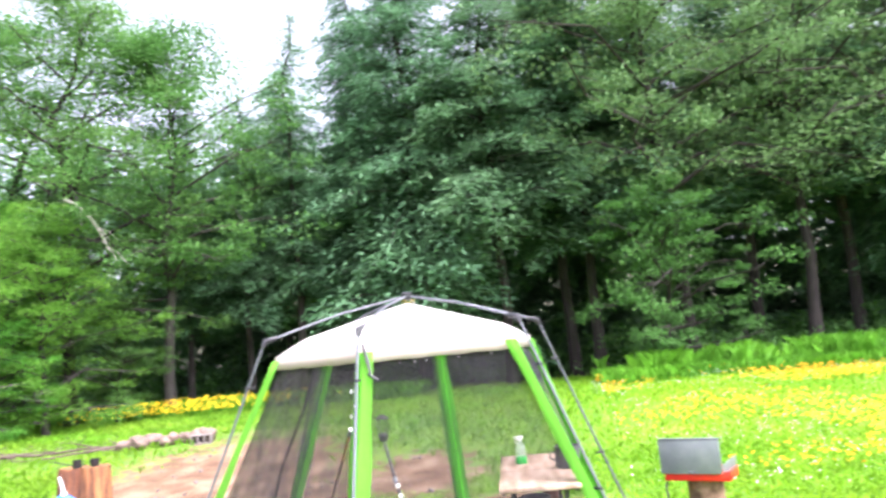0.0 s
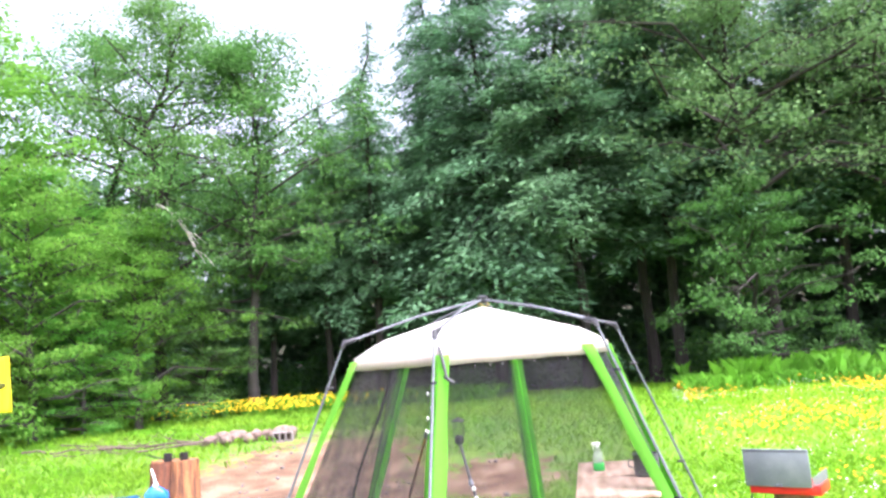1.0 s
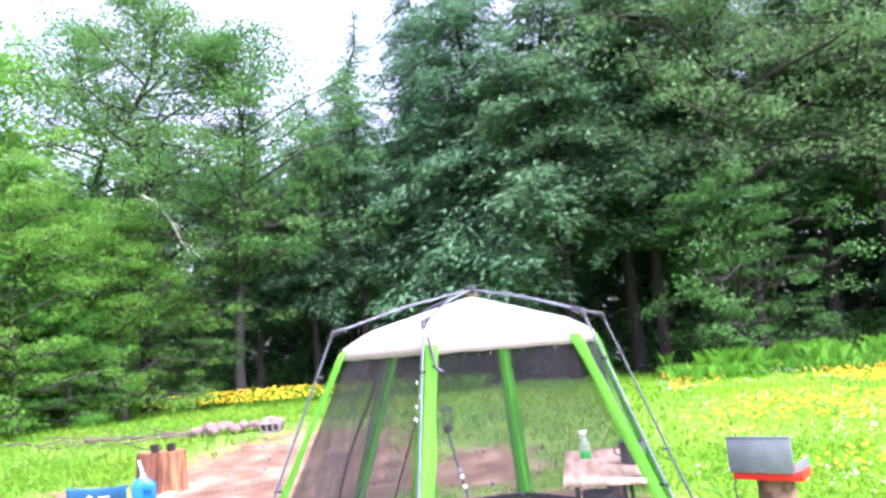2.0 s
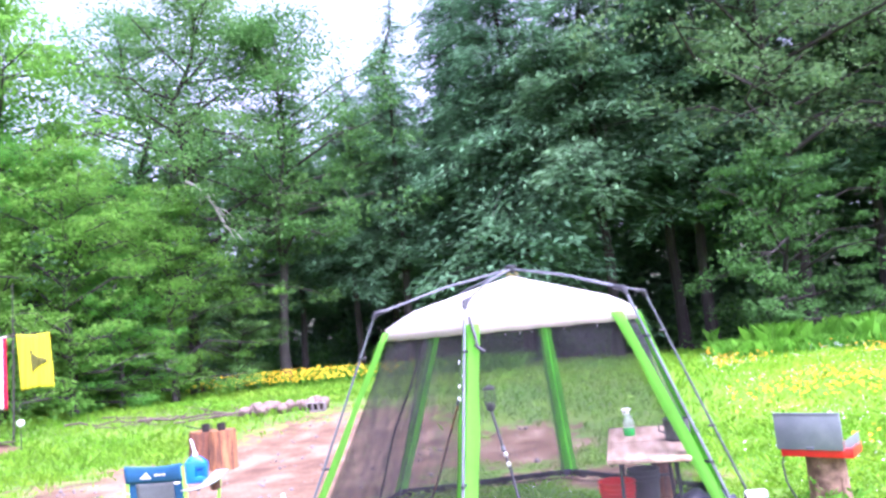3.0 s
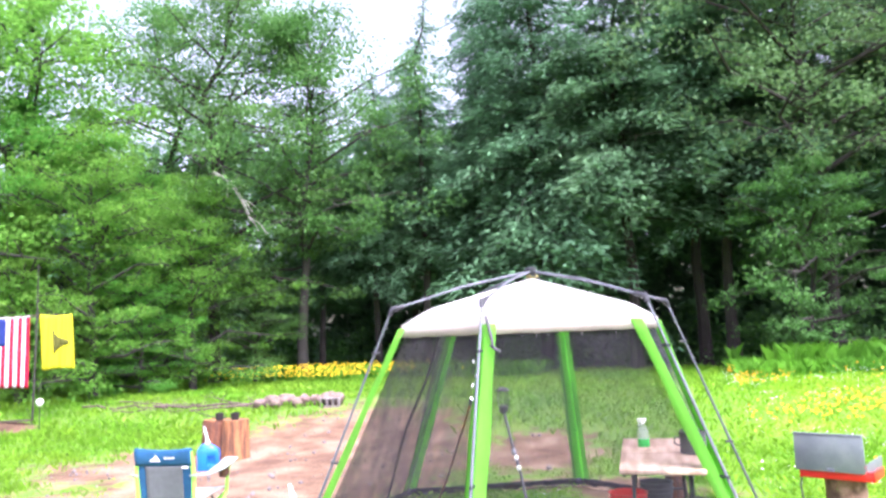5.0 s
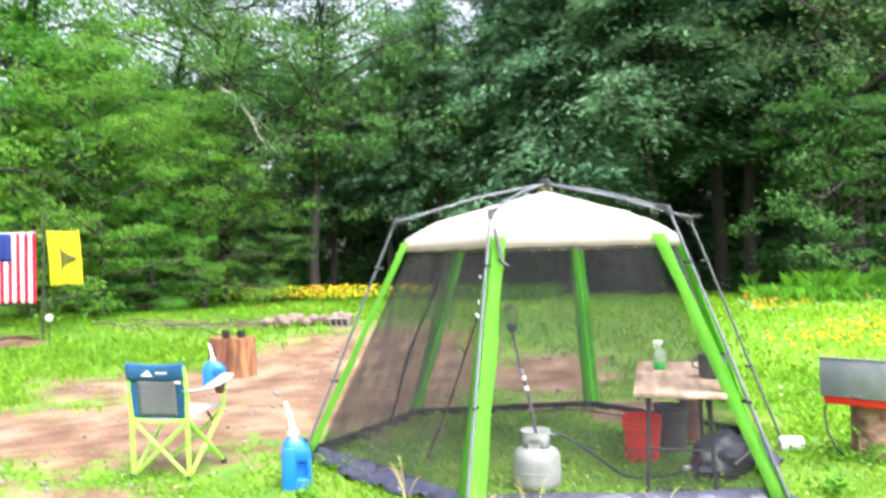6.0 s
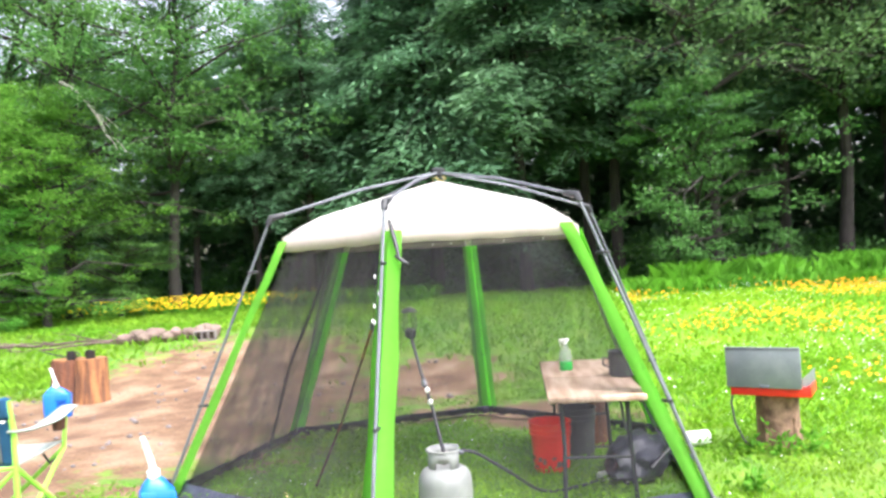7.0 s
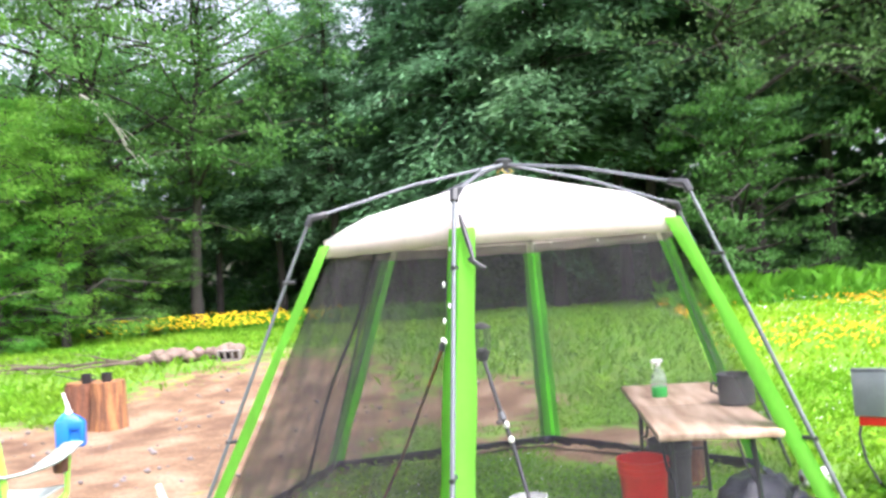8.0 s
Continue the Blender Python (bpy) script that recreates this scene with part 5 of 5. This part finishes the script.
def build_grass():
    gen = np.random.default_rng(41)
    x, y = scatter(gen, 210000, -7.0, 6.0, -4.2, 5.0, lambda a, b: (1 - bare(a, b)) * np.clip(0.35 + patchy(a, b, 2.1, 1.0), 0.25, 1) * smooth(-4.2, -2.6, b) * smooth(6.0, 4.0, a))
    v, f = blades(gen, x, y, 0.02, 0.065, 0.0045, 0.5)
    stuff("short_grass", v, f, M_GRASS, "short lush green grass round the tent", "grass")
    x, y = scatter(gen, 40000, -17.0, -6.5, -4.0, 5.5, lambda a, b: 1 - 0.985 * bare(a, b))
    v, f = blades(gen, x, y, 0.04, 0.14, 0.009)
    stuff("short_grass", v, f, M_GRASS, "green grass by the flags and the stump", "grass")
    x, y = scatter(gen, 60000, -9.0, 9.0, -12.0, -2.6, lambda a, b: np.clip(0.35 + patchy(a, b, 2.1, 1.0), 0.25, 1) * smooth(9.0, 6.0, np.abs(a)) * smooth(-12.0, -9.0, b) * smooth(-2.6, -4.2, b) * (1 - 0.985 * bare(a, b)))
    v, f = blades(gen, x, y, 0.03, 0.09, 0.008)
    stuff("short_grass", v, f, M_GRASS, "short green grass along the path to the tent", "grass")
    # clover and broad weeds near the tent
    x, y = scatter(gen, 26000, -3.0, 4.5, -3.6, 3.5, lambda a, b: (1 - bare(a, b)) * (patchy(a, b, 2.7, 5.0) > 0.5))
    n = len(x)
    c = np.stack([x, y, height(x, y) + gen.uniform(0.02, 0.09, n)], -1)
    al = unit(np.stack([gen.normal(size=n), gen.normal(size=n), 0.35 * np.abs(gen.normal(size=n))], -1))
    sd = unit(np.cross(al, np.array([0, 0, 1.0]) + 0.3 * gen.normal(size=(n, 3))))
    ln = gen.uniform(0.018, 0.042, n)
    v, f = leaf_quads(c, al, sd, ln, ln * 0.8)
    stuff("clover", v, f, M_GRASS, "clover and broad-leaved weeds in the grass", "weeds")
    # meadow beyond the tent
    x, y = scatter(gen, 150000, 1.2, 16.0, 0.5, 16.5, lambda a, b: smooth(1.2, 4.0, a + 0.25 * b) * (0.5 + 0.5 * patchy(a, b, 0.9, 3)))
    v, f = blades(gen, x, y, 0.03, 0.14, 0.0045, 0.6)
    stuff("meadow_grass", v, f, M_MEADOW, "sunlit yellow-green meadow grass", "grass")
    x, y = scatter(gen, 70000, -18.0, 3.0, 4.0, 17.5, lambda a, b: (1 - bare(a, b)) * np.where(b > 13.5, 1.0, 0.75) * smooth(3.0, 0.0, a))
    v, f = blades(gen, x, y, 0.05, 0.20, 0.008)
    stuff("meadow_grass", v, f, M_GRASS, "green meadow grass before the wood", "grass")
    x, y = scatter(gen, 40000, 2.2, 18.0, 11.6, 15.6, lambda a, b: smooth(11.6, 13.4, b + 0.8 * patchy(a, b, 0.8, 1)))
    v, f = blades(gen, x, y, 0.2, 0.5, 0.006, 0.3)
    tall = gen.random(len(x)) < 0.75 * smooth(0.5, 0.8, patchy(x, y, 2.3, 4.0))
    v2, f2 = blades(gen, x[tall], y[tall] + 0.5, 0.4, 0.9, 0.005, 0.14)
    v, f = np.concatenate([v, v2]), np.concatenate([f, f2 + len(v)])
    stuff("tall_weeds", v, f, M_TALL, "tall bright-green weeds along the wood", "weeds")
    x, y = scatter(gen, 22000, -18.0, -3.0, 14.3, 17.5, lambda a, b: 0.7)
    v, f = blades(gen, x, y, 0.2, 0.6, 0.010, 0.25)
    stuff("tall_weeds", v, f, M_TALL, "tall green weeds at the foot of the trees", "weeds")


def build_flowers():
    gen = np.random.default_rng(43)

    def heads(x, y, low, high, size):
        n = len(x)
        c = np.stack([x, y, height(x, y) + gen.uniform(low, high, n)], -1)
        vs, fs, k = [], [], 0
        for turn in (0.0, 1.05, 2.09):
            a = gen.random(n) * 0.4 + turn
            al = unit(np.stack([np.cos(a), np.sin(a), 0.35 * gen.normal(size=n)], -1))
            sd = unit(np.cross(al, np.array([0.2, -0.5, 1.0]) + 0.3 * gen.normal(size=(n, 3))))
            s = size * gen.uniform(0.7, 1.3, n)
            v, f = leaf_quads(c, al, sd, s, s * 0.5)
            vs.append(v)
            fs.append(f + k)
            k += len(v)
        return np.concatenate(vs), np.concatenate(fs)
    x, y = scatter(gen, 22000, 2.0, 15.0, 2.2, 14.5, lambda a, b: smooth(0.45, 0.75, patchy(a, b, 1.1, 7.0)) * smooth(2.0, 5.0, a * 0.5 + b * 0.5))
    v, f = heads(x, y, 0.10, 0.28, 0.05)
    stuff("yellow_flowers", v, f, M_PETAL, "yellow wildflowers thick in the meadow", "flowers")
    x, y = scatter(gen, 5000, 1.8, 13.0, 1.5, 13.0, lambda a, b: 0.6 * smooth(2.0, 3.2, a + 0.1 * b) * (patchy(a, b, 1.7, 2.0) > 0.45))
    v, f = heads(x, y, 0.06, 0.18, 0.026)
    stuff("white_flowers", v, f, M_WHITE, "small white wildflowers scattered in the meadow", "flowers")
    x, y = scatter(gen, 5200, -13.5, -5.0, 11.6, 15.2, lambda a, b: 1.0 * np.exp(-((a + 9.3) / 2.3) ** 2 - ((b - 13.1 - 0.25 * (a + 9.3)) / 0.6) ** 2))
    v, f = heads(x, y, 0.25, 0.6, 0.07)
    stuff("golden_flowers", v, f, M_PETAL_GOLD, "patch of golden wildflowers at the edge of the wood", "flowers")
    x, y = scatter(gen, 900, -3.0, 5.5, -3.5, 4.5, lambda a, b: 0.6 * (1 - bare(a, b)))
    v, f = heads(x, y, 0.05, 0.09, 0.015)
    stuff("clover_flowers", v, f, M_WHITE, "small white clover heads in the grass", "flowers")


def build_undergrowth():
    gen = np.random.default_rng(47)
    n = 900
    x = gen.uniform(-26, 24, n)
    edge = 17.6 + 0.6 * np.sin(x * 0.5) - 0.55 * np.clip(-x - 11, 0, 12)
    y = edge + gen.random(n) ** 1.5 * 9.0
    z = height(x, y) + gen.random(n) ** 1.4 * np.where(x > 1.5, 1.2, 2.0) * smooth(0, 2.0, y - edge + 0.8)
    v, f = spray(gen, np.stack([x, y, z], -1), gen.uniform(0.4, 0.9, n), 60, 0.14, 0.6)
    stuff("undergrowth", v, f, M_LEAF, "dense leafy undergrowth below the trees", "shrubs")
    n = 2300
    x = gen.uniform(-36, 28, n)
    y = gen.uniform(23, 31, n) - 0.25 * np.clip(-x - 8, 0, 30)
    z = gen.random(n) ** 1.4 * 11.0
    v, f = spray(gen, np.stack([x, y, z], -1), gen.uniform(1.2, 2.2, n), 30, 0.6, 0.7)
    # leaf clumps added overhead, between front row and far trees, to shade trunks below
    n = 1000
    x = gen.uniform(-14, 24, n)
    y = gen.uniform(18.6, 28, n) - 0.25 * np.clip(-x - 8, 0, 30)
    v2, f2 = spray(gen, np.stack([x, y, 7.0 + gen.random(n) * np.where(x < -6, 1.0, 3.5)], -1), gen.uniform(1.2, 2.2, n), 30, 0.5, 0.4)
    v, f = np.concatenate([v, v2]), np.concatenate([f, f2 + len(v)])
    stuff("far_wood", v, f, M_NEEDLE, "dense dark green wood behind the nearer trees, with crowns added overhead for shade", "wood")


def weeds_by_skirt():
    gen = np.random.default_rng(53)
    for k, (x, y, h) in enumerate(((0.02, -2.06, 0.24), (0.08, -2.02, 0.20), (0.14, -2.05, 0.22), (0.30, -1.98, 0.30), (0.95, -1.74, 0.26), (-0.55, -1.72, 0.28))):
        t = thing("dry_weed", x, y, z_at(x, y), label="dry yellow weed stalks by the tent skirt", category="weed", group="dry weeds")
        for q in range(5):
            a = gen.random() * 6.28
            d = Vector((math.cos(a) * 0.07, math.sin(a) * 0.07, 0))
            hh = h * gen.uniform(0.6, 1.1)
            part("stalk", tube(fresh(), [(0, 0, 0), d * 0.4 + Vector((0, 0, hh * 0.55)), d * 1.1 + Vector((0, 0, hh * 0.95)), d * 1.5 + Vector((0, 0, hh * 1.02))], [0.002, 0.002, 0.0025, 0.0012], 5), M_STRAW, t)


def pebbles():
    gen = np.random.default_rng(59)
    x, y = scatter(gen, 3600, -7.5, 0.0, -3.6, 7.0, lambda a, b: np.maximum(0.18 * smooth(0.4, 0.7, earthy(a, b)), 0.5 * (b < -1.6) * (patchy(a, b, 2.4, 4.0) > 0.55)))
    vs, fs = [], []
    for k, (a, b) in enumerate(zip(x, y)):
        s = 0.012 + 0.03 * gen.random() ** 3
        z = z_at(a, b) + s * 0.4
        r = gen.uniform(0.7, 1.3, 6) * s
        vs += [(a + r[0], b, z), (a - r[1], b, z), (a, b + r[2], z), (a, b - r[3], z), (a, b, z + r[4] * 0.7), (a, b, z - r[5])]
        o = 6 * k
        fs += [(o, o + 2, o + 4), (o + 2, o + 1, o + 4), (o + 1, o + 3, o + 4), (o + 3, o, o + 4), (o + 2, o, o + 5), (o + 1, o + 2, o + 5), (o + 3, o + 1, o + 5), (o, o + 3, o + 5)]
    stuff("pebbles", np.array(vs), np.array(fs), M_BLOCK, "loose pebbles and clods on the bare earth", "pebbles")


build_undergrowth()
build_grass()
build_flowers()
weeds_by_skirt()
pebbles()


def weed_clumps():
    gen = np.random.default_rng(61)
    for x, y, s in ((2.30, 0.20, 0.16), (2.52, 0.24, 0.12), (2.14, 0.30, 0.10), (1.95, -0.55, 0.10), (-1.25, -1.75, 0.09)):
        t = thing("leafy_weed", x, y, z_at(x, y), label="leafy green weed growing in the grass", category="weed", group="leafy weeds")
        n = 90
        c = np.stack([gen.normal(size=n) * s * 0.55, gen.normal(size=n) * s * 0.4, np.abs(gen.normal(size=n)) * s * 0.6], -1)
        al = unit(c * np.array([1, 1, 0.4]) + gen.normal(size=(n, 3)) * 0.03)
        sd = unit(np.cross(al, np.array([0, 0, 1.0]) + 0.4 * gen.normal(size=(n, 3))))
        ln = gen.uniform(0.035, 0.07, n)
        v, f = leaf_quads(c, al, sd, ln, ln * 0.6)
        sheet("leaves", v, f, M_TALL, t)
        part("stem", tube(fresh(), [(0, 0, -0.01), (0.01, 0, s * 0.5), (0, 0.01, s)], [0.004, 0.003, 0.002], 5), M_TALL, t)


weed_clumps()
